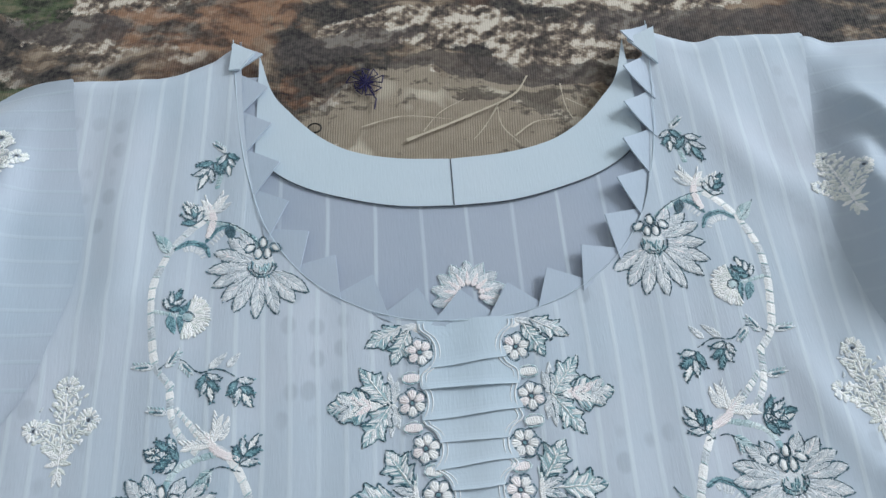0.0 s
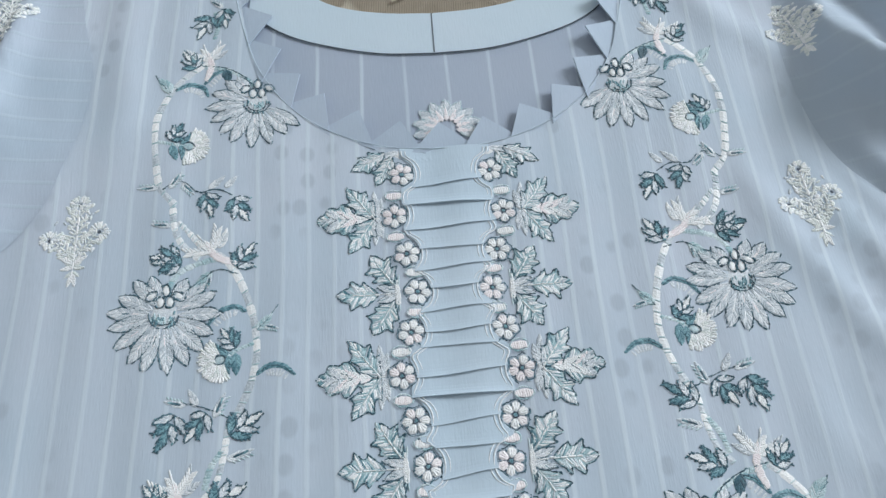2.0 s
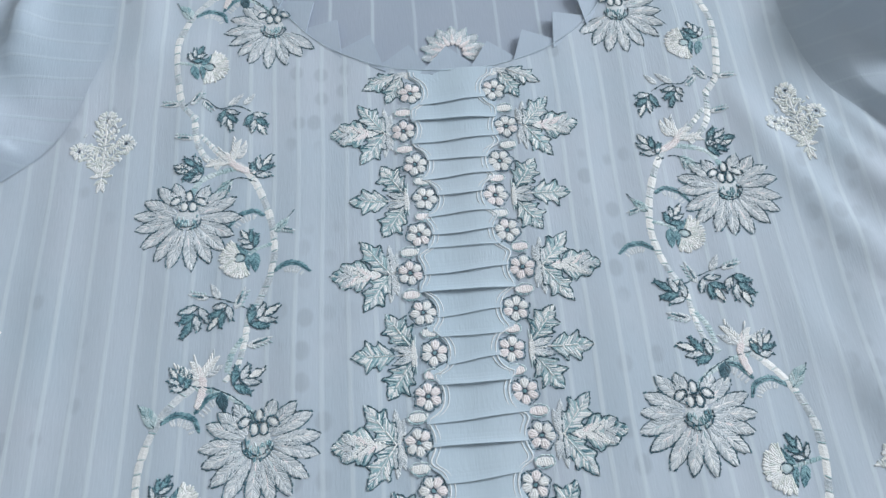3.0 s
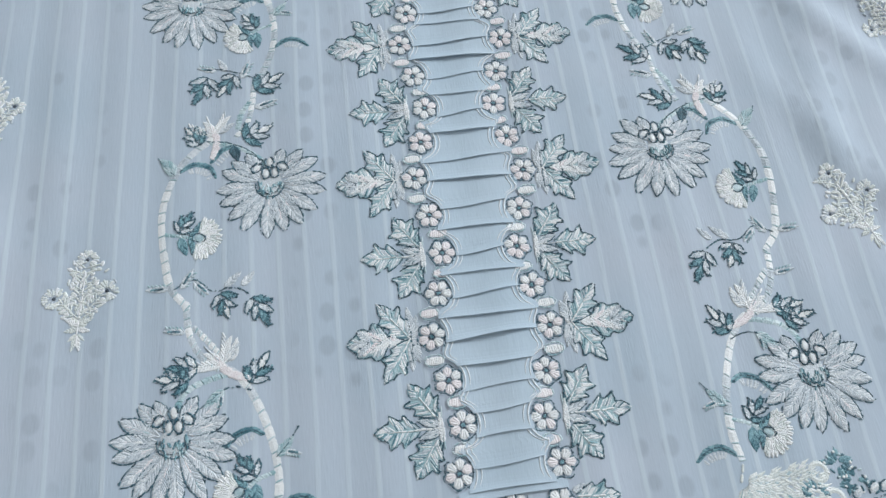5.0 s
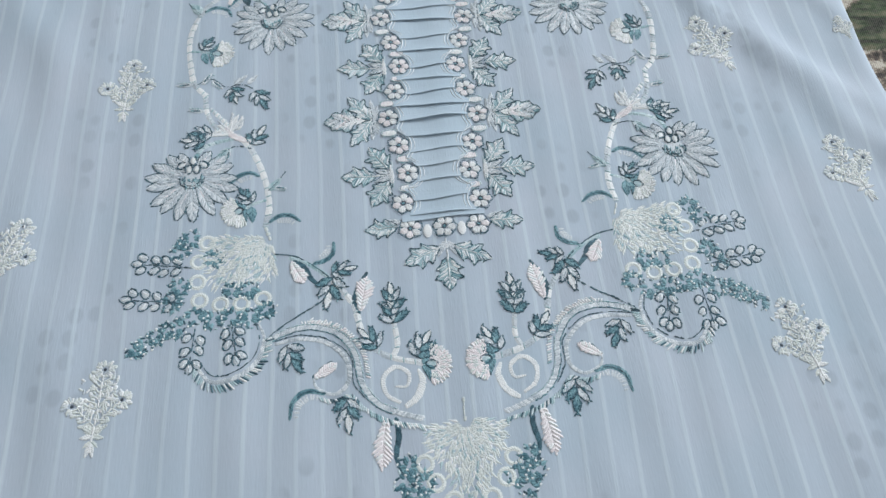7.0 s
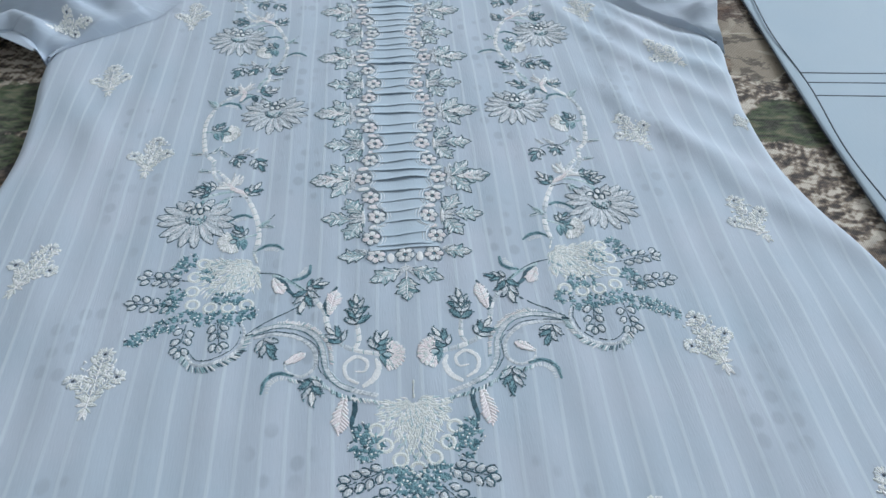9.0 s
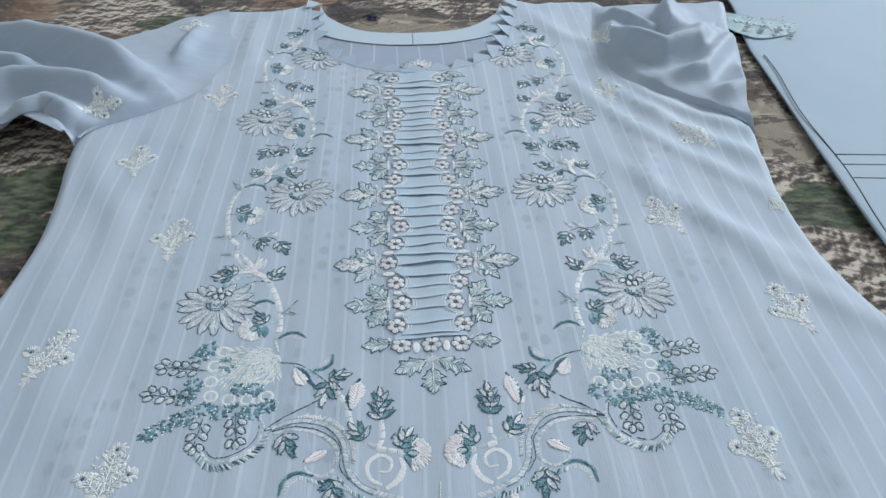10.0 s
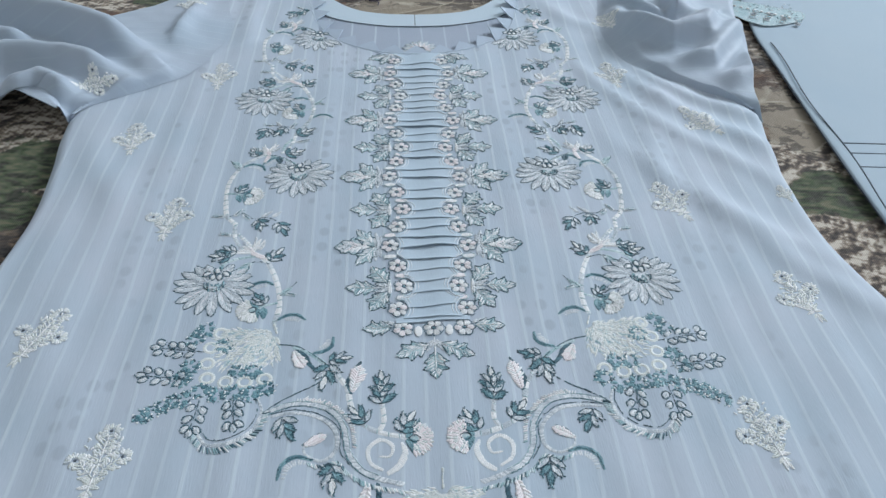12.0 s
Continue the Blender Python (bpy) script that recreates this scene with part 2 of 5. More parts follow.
def part(name, bm, mat, parent=None, label=""):
    data = bpy.data.meshes.new(name)
    bm.to_mesh(data)
    bm.free()
    data.materials.append(mat)
    ob = new(name, data)
    ob.parent = parent
    if label:
        ob["label"] = label
    return ob


def box(bm, x0, y0, z0, x1, y1, z1):
    m = Matrix.LocRotScale(((x0 + x1) / 2, (y0 + y1) / 2, (z0 + z1) / 2), None, (x1 - x0, y1 - y0, z1 - z0))
    bmesh.ops.create_cube(bm, size=1.0, matrix=m)
    return bm


def smooth(a, b, x):
    t = min(1.0, max(0.0, (x - a) / (b - a)))
    return t * t * (3 - 2 * t)


def table(rows):
    """A smooth curve through pairs of numbers, in order of the first."""
    xs, ys = [r[0] for r in rows], [r[1] for r in rows]

    def value(x):
        if x <= xs[0]:
            return ys[0]
        for i in range(len(xs) - 1):
            if x <= xs[i + 1]:
                h = xs[i + 1] - xs[i]
                t = (x - xs[i]) / h
                m0 = (ys[i + 1] - ys[max(i - 1, 0)]) / (xs[i + 1] - xs[max(i - 1, 0)])
                j = min(i + 2, len(xs) - 1)
                m1 = (ys[j] - ys[i]) / (xs[j] - xs[i])
                return ((2 * t ** 3 - 3 * t * t + 1) * ys[i] + (t ** 3 - 2 * t * t + t) * h * m0 + (3 * t * t - 2 * t ** 3) * ys[i + 1] + (t ** 3 - t * t) * h * m1)
        return ys[-1]

    return value


def spline(points, step=0.0015):
    """Evenly spaced points along a smooth line through the given ones."""
    pts = [Vector(p).to_3d() for p in points]
    ext = [2 * pts[0] - pts[1], *pts, 2 * pts[-1] - pts[-2]]
    fine = []
    for i in range(1, len(ext) - 2):
        a, b, c, d = ext[i - 1:i + 3]
        k = max(2, int((c - b).length / step) * 2)
        for j in range(k):
            t = j / k
            fine.append(0.5 * (2 * b + (c - a) * t + (2 * a - 5 * b + 4 * c - d) * t * t + (3 * b - a - 3 * c + d) * t ** 3))
    fine.append(pts[-1])
    out, gone = [fine[0]], 0.0
    for p, q in zip(fine, fine[1:]):
        gone += (q - p).length
        if gone >= step:
            out.append(q)
            gone = 0.0
    if (out[-1] - fine[-1]).length > step * 0.3:
        out.append(fine[-1])
    return out


# ---- the room and the bed ----
BED = -0.009
TOP = Matrix.LocRotScale((-0.0015, 0, 0), Euler((0, 0, math.atan(0.05))), None)


def slab(name, x0, y0, z0, x1, y1, z1, mat, label):
    return tagged(part(name, box(bmesh.new(), x0, y0, z0, x1, y1, z1), mat), label, kind="structure")


slab("floor", -2.2, -2.6, -0.60, 3.3, 3.5, -0.50, TILE, "plain stone floor under the bed")
slab("ceiling", -2.2, -2.6, 2.90, 3.3, 3.5, 3.00, PAINT, "white painted ceiling")
slab("wall_west", -2.2, -2.6, -0.50, -2.1, 3.5, 2.90, PAINT, "white painted wall")
slab("wall_north", -2.1, 3.4, -0.50, 3.2, 3.5, 2.90, PAINT, "white painted wall")
slab("wall_south", -2.1, -2.6, -0.50, 3.2, -2.5, 2.90, PAINT, "white painted wall")
east = bmesh.new()
for y0, y1, z0, z1 in ((-2.5, 1.0, -0.5, 2.9), (3.0, 3.4, -0.5, 2.9), (1.0, 3.0, -0.5, 1.3), (1.0, 3.0, 2.75, 2.9)):
    box(east, 3.2, y0, z0, 3.3, y1, z1)
tagged(part("wall_east", east, PAINT), "white painted wall with a window opening", kind="structure")

bed = tagged(new("bed"), "bed covered with a printed ribbed canvas spread", "bed")
bed.matrix_world = Matrix.Translation((0, 0, BED))
part("mattress", box(bmesh.new(), -0.95, -1.15, -0.25, 0.95, 0.95, -0.004), PAINT, bed)
part("bed_base", box(bmesh.new(), -0.93, -1.13, -0.491, 0.93, 0.93, -0.25), TILE, bed)
spread = tagged(new("bedspread"), "ribbed canvas bedspread printed with brown rocks, sand and twigs", "bedspread")
spread.matrix_world = Matrix.Translation((0, 0, BED))


def spread_mesh():
    n = 120
    verts, faces = [], []
    for j in range(n + 1):
        for i in range(n + 1):
            x, y = -0.96 + 1.92 * i / n, -1.16 + 2.12 * j / n
            z = 0.0015 * noise.noise((x * 6, y * 6, 2.0)) - 0.001
            drop = max(smooth(0.94, 0.96, abs(x)), smooth(0.95, 0.96, y), smooth(1.15, 1.16, -y))
            verts.append((x, y, z - 0.35 * drop))
    for j in range(n):
        for i in range(n):
            a = j * (n + 1) + i
            faces.append((a, a + 1, a + n + 2, a + n + 1))
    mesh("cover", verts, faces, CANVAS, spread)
    # pale twigs of the print
    twig = material("printed_twig", 0.85)[0]
    twig.node_tree.nodes["Principled BSDF"].inputs["Base Color"].default_value = (0.52, 0.46, 0.37, 1)
    lines = [((-0.028, 0.122), (0.0, 0.135), (0.024, 0.148), (0.032, 0.160)), ((0.016, 0.143), (0.018, 0.130), (0.026, 0.120)), ((0.017, 0.143), (0.010, 0.130), (0.004, 0.122)),
             ((-0.050, 0.130), (-0.030, 0.136), (-0.006, 0.134)), ((0.048, 0.155), (0.050, 0.140), (0.056, 0.128)), ((0.050, 0.146), (0.060, 0.140)), ((-0.020, 0.127), (-0.012, 0.138), (0.0, 0.146)),
             ((0.024, 0.124), (0.034, 0.132), (0.046, 0.134))]
    for k, pts in enumerate(lines):
        c = spline([(x, y + 0.006, 0.0) for x, y in pts], 0.003)
        verts, faces = [], []
        for i, p in enumerate(c):
            w = (0.0009 if k == 0 else 0.0004) * (1 - 0.6 * i / len(c)) * random.uniform(0.35, 1.3)
            d = (c[min(i + 1, len(c) - 1)] - c[max(i - 1, 0)]).normalized()
            verts += [(p.x - d.y * w, p.y + d.x * w, 0.0004), (p.x + d.y * w, p.y - d.x * w, 0.0004)]
        for i in range(len(c) - 1):
            faces.append((2 * i, 2 * i + 1, 2 * i + 3, 2 * i + 2))
        mesh("printed_twig", verts, faces, twig, spread)


spread_mesh()


# ---- the dress ----
dress = tagged(new("dress"), "pale blue striped tunic dress with silver and teal embroidery", "dress")
dress.matrix_world = TOP

neck_top = table([(0.0, 0.033), (0.020, 0.0345), (0.034, 0.038), (0.047, 0.0435), (0.058, 0.0505), (0.069, 0.060), (0.079, 0.0735), (0.086, 0.087),
                  (0.0925, 0.108), (0.096, 0.124), (0.0995, 0.148), (0.1035, 0.1880)])
side_edge = table([(-0.60, 0.345), (-0.45, 0.318), (-0.35, 0.291), (-0.30, 0.276), (-0.26, 0.262), (-0.22, 0.253), (-0.17, 0.249), (-0.12, 0.253), (-0.08, 0.259), (-0.055, 0.256), (-0.03, 0.225),
                   (0.0, 0.187), (0.03, 0.172), (0.08, 0.165), (0.12, 0.173), (0.19, 0.186)])


shoulder_left = table([(0.1035, 0.1880), (0.115, 0.1838), (0.126, 0.1785), (0.157, 0.1722), (0.190, 0.1695)])
shoulder_right = table([(0.1035, 0.1880), (0.115, 0.1832), (0.132, 0.1795), (0.1615, 0.1762), (0.190, 0.1795)])


def top_edge(u):
    a = abs(u)
    if a < 0.1035:
        return neck_top(a)
    return shoulder_right(a) if u > 0 else shoulder_left(a)


def ridge(u, v, u0, v0, u1, v1, width, height):
    """A soft fold along a line, fading to its ends."""
    d = Vector((u1 - u0, v1 - v0))
    length = d.length
    d /= length
    s = ((u - u0) * d.x + (v - v0) * d.y) / length
    if not -0.3 < s < 1.3:
        return 0.0
    off = (u - u0) * -d.y + (v - v0) * d.x + 0.006 * math.sin(s * 5.0)
    return height * math.exp(-(off / width) ** 2) * smooth(-0.3, 0.15, s) * smooth(1.3, 0.75, s)


FOLDS = [(0.17, -0.01, 0.255, -0.13, 0.009, 0.004), (0.14, -0.01, 0.235, -0.16, 0.008, 0.0028), (0.185, -0.005, 0.265, -0.09, 0.007, 0.0035),
         (0.15, -0.12, 0.25, -0.25, 0.010, 0.0026), (0.19, -0.17, 0.27, -0.31, 0.011, 0.0032), (0.20, -0.03, 0.15, -0.14, 0.011, 0.002),
         (-0.215, 0.02, -0.13, 0.05, 0.010, 0.0022), (-0.24, -0.05, -0.20, -0.18, 0.013, 0.002), (-0.22, -0.20, -0.16, -0.40, 0.016, 0.0015),
         (0.22, -0.30, 0.16, -0.48, 0.017, 0.002), (0.12, 0.14, 0.165, 0.06, 0.010, 0.0025), (-0.14, 0.15, -0.15, 0.05, 0.010, 0.002)]


def height(u, v):
    """How high the dress front lies at a place."""
    z = 0.0009 * noise.noise((u * 16, v * 12, 0.5)) + 0.0005 * noise.noise((u * 45, v * 30, 3.5)) + 0.0003 * math.sin(u * 2 * math.pi / 0.0258)
    for f in FOLDS:
        z += 0.85 * ridge(u, v, *f)
    return z


@functools.lru_cache(None)
def height_node(i, j):
    return height(i * 0.002, j * 0.002)


def lie(u, v):
    """The height of the front between the knots of a 2 mm grid: stitches are laid on this."""
    a, b = u / 0.002, v / 0.002
    i, j = math.floor(a), math.floor(b)
    a, b = a - i, b - j
    return (height_node(i, j) * (1 - a) + height_node(i + 1, j) * a) * (1 - b) + (height_node(i, j + 1) * (1 - a) + height_node(i + 1, j + 1) * a) * b


def front_panel():
    cols = []
    a = -0.255
    while a < 0.2551:
        cols.append(a)
        m = abs(a)
        a += 0.0008 if 0.085 < m < 0.106 else 0.003
    rows = 200
    low = -0.60
    verts, faces = [], []
    for a in cols:
        out = abs(a)
        for j in range(rows + 1):
            v = low + (top_edge(a) - low) * j / rows
            u = a + math.copysign(1, a) * (side_edge(v) - 0.255) * smooth(0.08, 0.255, out)
            z = height(u, v)
            rim = smooth(0.247, 0.255, out)
            z -= 0.006 * rim * rim * smooth(-0.045, -0.07, v)
            if out > 0.1035:
                z -= 0.004 * smooth(top_edge(a) - 0.006, top_edge(a), v)
            verts.append((u, v, z))
    n = rows + 1
    for i in range(len(cols) - 1):
        for j in range(rows):
            faces.append((i * n + j, (i + 1) * n + j, (i + 1) * n + j + 1, i * n + j + 1))
    ob = mesh("front_panel", verts, faces, PALE, dress, "pale blue cotton with thin white woven stripes")
    solid = ob.modifiers.new("cloth", "SOLIDIFY")
    solid.thickness, solid.offset, solid.use_rim = 0.0006, -1, False
    return ob


front_panel()

back_neck = table([(0.0, 0.113), (0.026, 0.1150), (0.047, 0.1205), (0.062, 0.130), (0.076, 0.145), (0.084, 0.157), (0.0905, 0.179)])
facing_low = table([(0.0, 0.0880), (0.026, 0.0895), (0.051, 0.0955), (0.071, 0.1035), (0.085, 0.1145), (0.094, 0.130), (0.1, 0.16)])


def sheet(name, cols, low, high, z, mat, rows=12, label=""):
    verts, faces = [], []
    for u in cols:
        a, b = low(u), high(u)
        for j in range(rows + 1):
            v = a + (b - a) * j / rows
            verts.append((u, v, z(u, v)))
    n = rows + 1
    for i in range(len(cols) - 1):
        for j in range(rows):
            faces.append((i * n + j, (i + 1) * n + j, (i + 1) * n + j + 1, i * n + j + 1))
    ob = mesh(name, verts, faces, mat, dress, label, smooth=False)
    solid = ob.modifiers.new("cloth", "SOLIDIFY")
    solid.thickness, solid.offset = 0.0005, -1
    return ob


def spread_cols(w, n):
    return [w * math.sin(math.pi / 2 * (2 * i / n - 1)) for i in range(n + 1)]


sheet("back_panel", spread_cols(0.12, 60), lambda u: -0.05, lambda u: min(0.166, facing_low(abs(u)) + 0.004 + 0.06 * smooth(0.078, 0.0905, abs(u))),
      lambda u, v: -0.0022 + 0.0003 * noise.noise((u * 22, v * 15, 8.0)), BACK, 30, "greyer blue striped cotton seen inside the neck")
sheet("neck_facing", spread_cols(0.0905, 80), lambda u: facing_low(abs(u)) if abs(u) < 0.09 else 0.12, lambda u: back_neck(abs(u)),
      lambda u, v: -0.0016 + 0.0002 * noise.noise((u * 30, v * 20, 5.0)), PLAIN, 10, "plain light blue facing band")


def rope(points, r, sides=4, lift=0.0, on=None):
    """Verts and faces of a thin cord along a line."""
    pts = [Vector(p).to_3d() for p in points]
    verts, faces = [], []
    for i, p in enumerate(pts):
        d = (pts[min(i + 1, len(pts) - 1)] - pts[max(i - 1, 0)])
        d.z = 0
        d = d.normalized() if d.length > 0 else Vector((1, 0, 0))
        nrm = Vector((-d.y, d.x, 0))
        z0 = (on(p.x, p.y) if on else p.z) + lift
        for k in range(sides):
            a = 2 * math.pi * k / sides
            q = p + nrm * (r * math.cos(a))
            verts.append((q.x, q.y, z0 + r * math.sin(a)))
    for i in range(len(pts) - 1):
        for k in range(sides):
            k2 = (k + 1) % sides
            faces.append((i * sides + k, i * sides + k2, (i + 1) * sides + k2, (i + 1) * sides + k))
    return verts, faces


seam = [(u, facing_low(abs(u)), -0.0014) for u in np.linspace(-0.084, 0.089, 90)]
mesh("facing_seam", *rope(seam, 0.00035), HEM, dress, "dark overlocked edge")
mesh("facing_join", *rope([(-0.0005, 0.0885 + 0.0242 * i / 8, -0.0015) for i in range(9)], 0.0003), HEM, dress)


from mathutils.bvhtree import BVHTree


# sleeves: soft crumpled tubes that lie beside the body
def crease(u, v, pts, wide, steep, high):
    """A curved fold: a gentle slope on its left side (going along it), a steep one on its right."""
    best, value = 9.0, 0.0
    total = len(pts) - 1
    for i in range(total):
        (x0, y0), (x1, y1) = pts[i], pts[i + 1]
        dx, dy = x1 - x0, y1 - y0
        L2 = dx * dx + dy * dy
        t = min(1.0, max(0.0, ((u - x0) * dx + (v - y0) * dy) / L2))
        ex, ey = u - x0 - t * dx, v - y0 - t * dy
        d = math.hypot(ex, ey)
        if d < best:
            best = d
            left = dx * ey - dy * ex > 0
            s = (i + t) / total
            w = 0.8 * (wide if left else steep)
            value = high * math.exp(-(d / w) ** 2) * (0.25 + 0.75 * smooth(0.0, 0.3, s)) * (0.3 + 0.7 * smooth(1.0, 0.8, s))
    return value


def sleeve(name, corner, folds, lift, label, n=90):
    """corner(a, b): plan place for a along the arm (0 at the armhole) and b across (0 low, 1 high)."""
    verts, faces = [], []
    for i in range(n + 1):
        for j in range(n + 1):
            a, b = i / n, j / n
            u, v = corner(a, b)
            edge = min(smooth(0, 0.07, b), smooth(0, 0.10, 1 - b), smooth(0, 0.05, 1 - a) * 0.5 + 0.5)
            z = 0.001 + 0.006 * math.sqrt(max(0.0, math.sin(math.pi * b)))
            for f in folds:
                z += 1.25 * crease(u, v, *f)
            z += 0.0014 * noise.noise((u * 30, v * 30, 7.0)) + 0.0006 * noise.noise((u * 80, v * 80, 3.0))
            low = BED + 0.001 + lift(a, b)
            if abs(u) < side_edge(v) - 0.002:
                low = max(low, height(u, v) + 0.0004)
            z = low + (max(z, low) - low) * edge
            k = smooth(0, 0.16, a)
            z = z * k + (height(u, v) - 0.0004) * (1 - k)
            verts.append((u, v, max(z, BED + 0.001)))
    m = n + 1
    for i in range(n):
        for j in range(n):
            faces.append((i * m + j, (i + 1) * m + j, (i + 1) * m + j + 1, i * m + j + 1))
    ob = mesh(name, verts, faces, SHADED_PALE, dress, label)
    solid = ob.modifiers.new("cloth", "SOLIDIFY")
    solid.thickness, solid.offset, solid.use_rim = 0.0008, -1, False
    tree = BVHTree.FromPolygons([Vector(p) for p in verts], faces)

    def surface(u, v):
        hit = tree.ray_cast(Vector((u, v, 1.0)), Vector((0, 0, -1)))[0]
        return hit.z if hit else height(u, v)

    return surface


def right_corner(a, b):
    v0 = -0.058 + 0.232 * b
    u0 = side_edge(v0) - 0.003
    hem_u = 0.262 + 0.034 * smooth(0.0, 0.65, b) + 0.02 * smooth(0.6, 1.0, b)
    hem_v = -0.070 + 0.25 * b
    return u0 + (hem_u - u0) * a, v0 + (hem_v - v0) * a


left_hem_u = table([(0.0, -0.262), (0.1, -0.284), (0.2, -0.303), (0.35, -0.338), (0.6, -0.42), (1.0, -0.43)])
left_hem_v = table([(0.0, -0.068), (0.1, -0.052), (0.2, -0.042), (0.32, -0.055), (0.6, -0.02), (1.0, 0.10)])


left_top = table([(0.0, 0.0), (0.125, 0.0065), (0.254, -0.010), (0.476, -0.030), (0.637, -0.022), (0.80, -0.004), (1.0, 0.010)])


def left_corner(a, b):
    v0 = -0.058 + 0.226 * b
    u0 = -side_edge(v0) + 0.003
    u1, v1 = left_hem_u(b), left_hem_v(b)
    return u0 + (u1 - u0) * a, v0 + (v1 - v0) * a + left_top(a) * smooth(0.4, 1.0, b)


on_right_sleeve = sleeve("sleeve", right_corner, [([(0.180, 0.095), (0.192, 0.055), (0.215, 0.035), (0.245, 0.045), (0.272, 0.085)], 0.020, 0.012, 0.017),
                                ([(0.245, 0.145), (0.236, 0.110), (0.228, 0.065)], 0.022, 0.005, 0.016),
                                ([(0.205, 0.000), (0.240, 0.005), (0.270, 0.045), (0.290, 0.070)], 0.014, 0.010, 0.011),
                                ([(0.235, -0.035), (0.265, -0.020), (0.290, 0.020)], 0.014, 0.012, 0.008),
                                ([(0.178, 0.140), (0.205, 0.105), (0.222, 0.075)], 0.014, 0.009, 0.009)],
       lambda a, b: 0.003 * smooth(0.7, 1.0, a), "right sleeve in soft bluish grey folds, with shade in the colour")
on_left_sleeve = sleeve("sleeve", left_corner, [([(-0.43, 0.105), (-0.34, 0.082), (-0.27, 0.045), (-0.215, 0.010)], 0.016, 0.022, 0.024),
                               ([(-0.43, 0.045), (-0.36, 0.040), (-0.30, 0.022)], 0.012, 0.014, 0.016),
                               ([(-0.38, -0.020), (-0.32, 0.005), (-0.275, 0.000), (-0.225, -0.022)], 0.012, 0.018, 0.017),
                               ([(-0.315, -0.045), (-0.285, -0.028), (-0.255, -0.045)], 0.012, 0.012, 0.012),
                               ([(-0.195, 0.135), (-0.200, 0.095), (-0.205, 0.050)], 0.010, 0.004, 0.006)],
       lambda a, b: 0.020 * smooth(0.45, 0.85, a) * smooth(0.34, 0.15, b), "left sleeve in soft bluish grey folds, with shade in the colour")

# ---- the trousers ----
trousers = tagged(new("trousers"), "plain pale blue cotton trousers with dark edging, laid beside the dress", "trousers")
trousers.matrix_world = TOP


def trouser_mesh():
    verts, faces = [], []
    n, m = 40, 90
    for j in range(m + 1):
        v = -0.50 + 0.85 * j / m
        left = 0.304 + 0.006 * math.sin(v * 9 + 0.5) + 0.02 * smooth(0.06, 0.2, v)
        for i in range(n + 1):
            u = left + (0.72 - left) * (i / n) ** 1.5
            z = BED + 0.004 + 0.0012 * noise.noise((u * 8, v * 8, 1.5))
            z -= 0.0006 * smooth(0.003, 0.0, u - left)
            verts.append((u, v, z))
    for j in range(m):
        for i in range(n):
            a = j * (n + 1) + i
            faces.append((a, a + 1, a + n + 2, a + n + 1))
    ob = mesh("leg_panel", verts, faces, TROUSER, trousers)
    solid = ob.modifiers.new("cloth", "SOLIDIFY")
    solid.thickness, solid.offset = 0.002, -1
    for k, off in enumerate((0.0005, 0.0075)):
        pts = [(0.304 + 0.006 * math.sin(v * 9 + 0.5) + 0.02 * smooth(0.06, 0.2, v) + off + (0.002 * math.sin(v * 40) if k else 0), v, BED + (0.0022 if k == 0 else 0.0046)) for v in np.linspace(-0.5, 0.06, 120)]
        mesh("edging", *rope(pts, 0.0009 if k == 0 else 0.0006), HEM, trousers, "dark edge cord")
    for v0 in (-0.100, -0.113, -0.130):
        pts = [(0.310 + 0.4 * s, v0 - 0.006 * math.sin(s * 5), BED + 0.0046) for s in np.linspace(0, 1, 60)]
        mesh("pin_tuck", *rope(pts, 0.0006), HEM, trousers)


trouser_mesh()


# pen marks on the spread: a blue flower and a black ring
doodle = tagged(new("pen_doodle"), "blue pen scribble of a flower on the spread", "drawing")
doodle.matrix_world = TOP
for k in range(9):
    a0 = 40 * k + random.uniform(-8, 8)
    r = random.uniform(0.006, 0.0095)
    pts = []
    for i in range(13):
        t = i / 12
        w = math.sin(math.pi * t) * 22
        rr = r * math.sin(math.pi * t * 0.5 + 0.0) if t < 0.5 else r * math.sin(math.pi * (1 - t) * 0.5)
        sgn = -1 if t < 0.5 else 1
        a = math.radians(a0 + sgn * w * 0.7)
        pts.append((-0.039 + 1.5 * rr * math.cos(a), 0.165 + 1.5 * rr * math.sin(a), BED + 0.0009))
    mesh("petal_line", *rope(pts, 0.0003), INK, doodle)
for k in range(8):
    a = math.radians(45 * k)
    mesh("pen_stroke", *rope([(-0.039, 0.164, BED + 0.001), (-0.039 + 0.004 * math.cos(a), 0.164 + 0.005 * math.sin(a), BED + 0.001)], 0.0005), INK, doodle)
mesh("stem_line", *rope([(-0.037, 0.160, BED + 0.0009), (-0.034, 0.154, BED + 0.0009), (-0.035, 0.148, BED + 0.0009)], 0.0004), INK, doodle)
ring_mark = tagged(mesh("pen_ring", *rope([(-0.064 + 0.0031 * math.cos(t), 0.1385 + 0.0026 * math.sin(t), BED + 0.001) for t in np.linspace(0, 6.28, 28)], 0.00045), INK_BLACK), "black pen ring drawn on the spread", "drawing")
ring_mark.matrix_world = TOP


# ---- the neck trim: folded points sewn into the neckline ----
def neck_line():
    left = [(-u, neck_top(u)) for u in np.linspace(0.1035, 0.0, 220)]
    right = [(u, neck_top(u)) for u in np.linspace(0.0, 0.1035, 220)][1:]
    pts = [Vector((u, v, 0)) for u, v in left + right]
    out, gone = [(0.0, pts[0])], 0.0
    for a, b in zip(pts, pts[1:]):
        gone += (b - a).length
        out.append((gone, b))
    return out


NECK = neck_line()


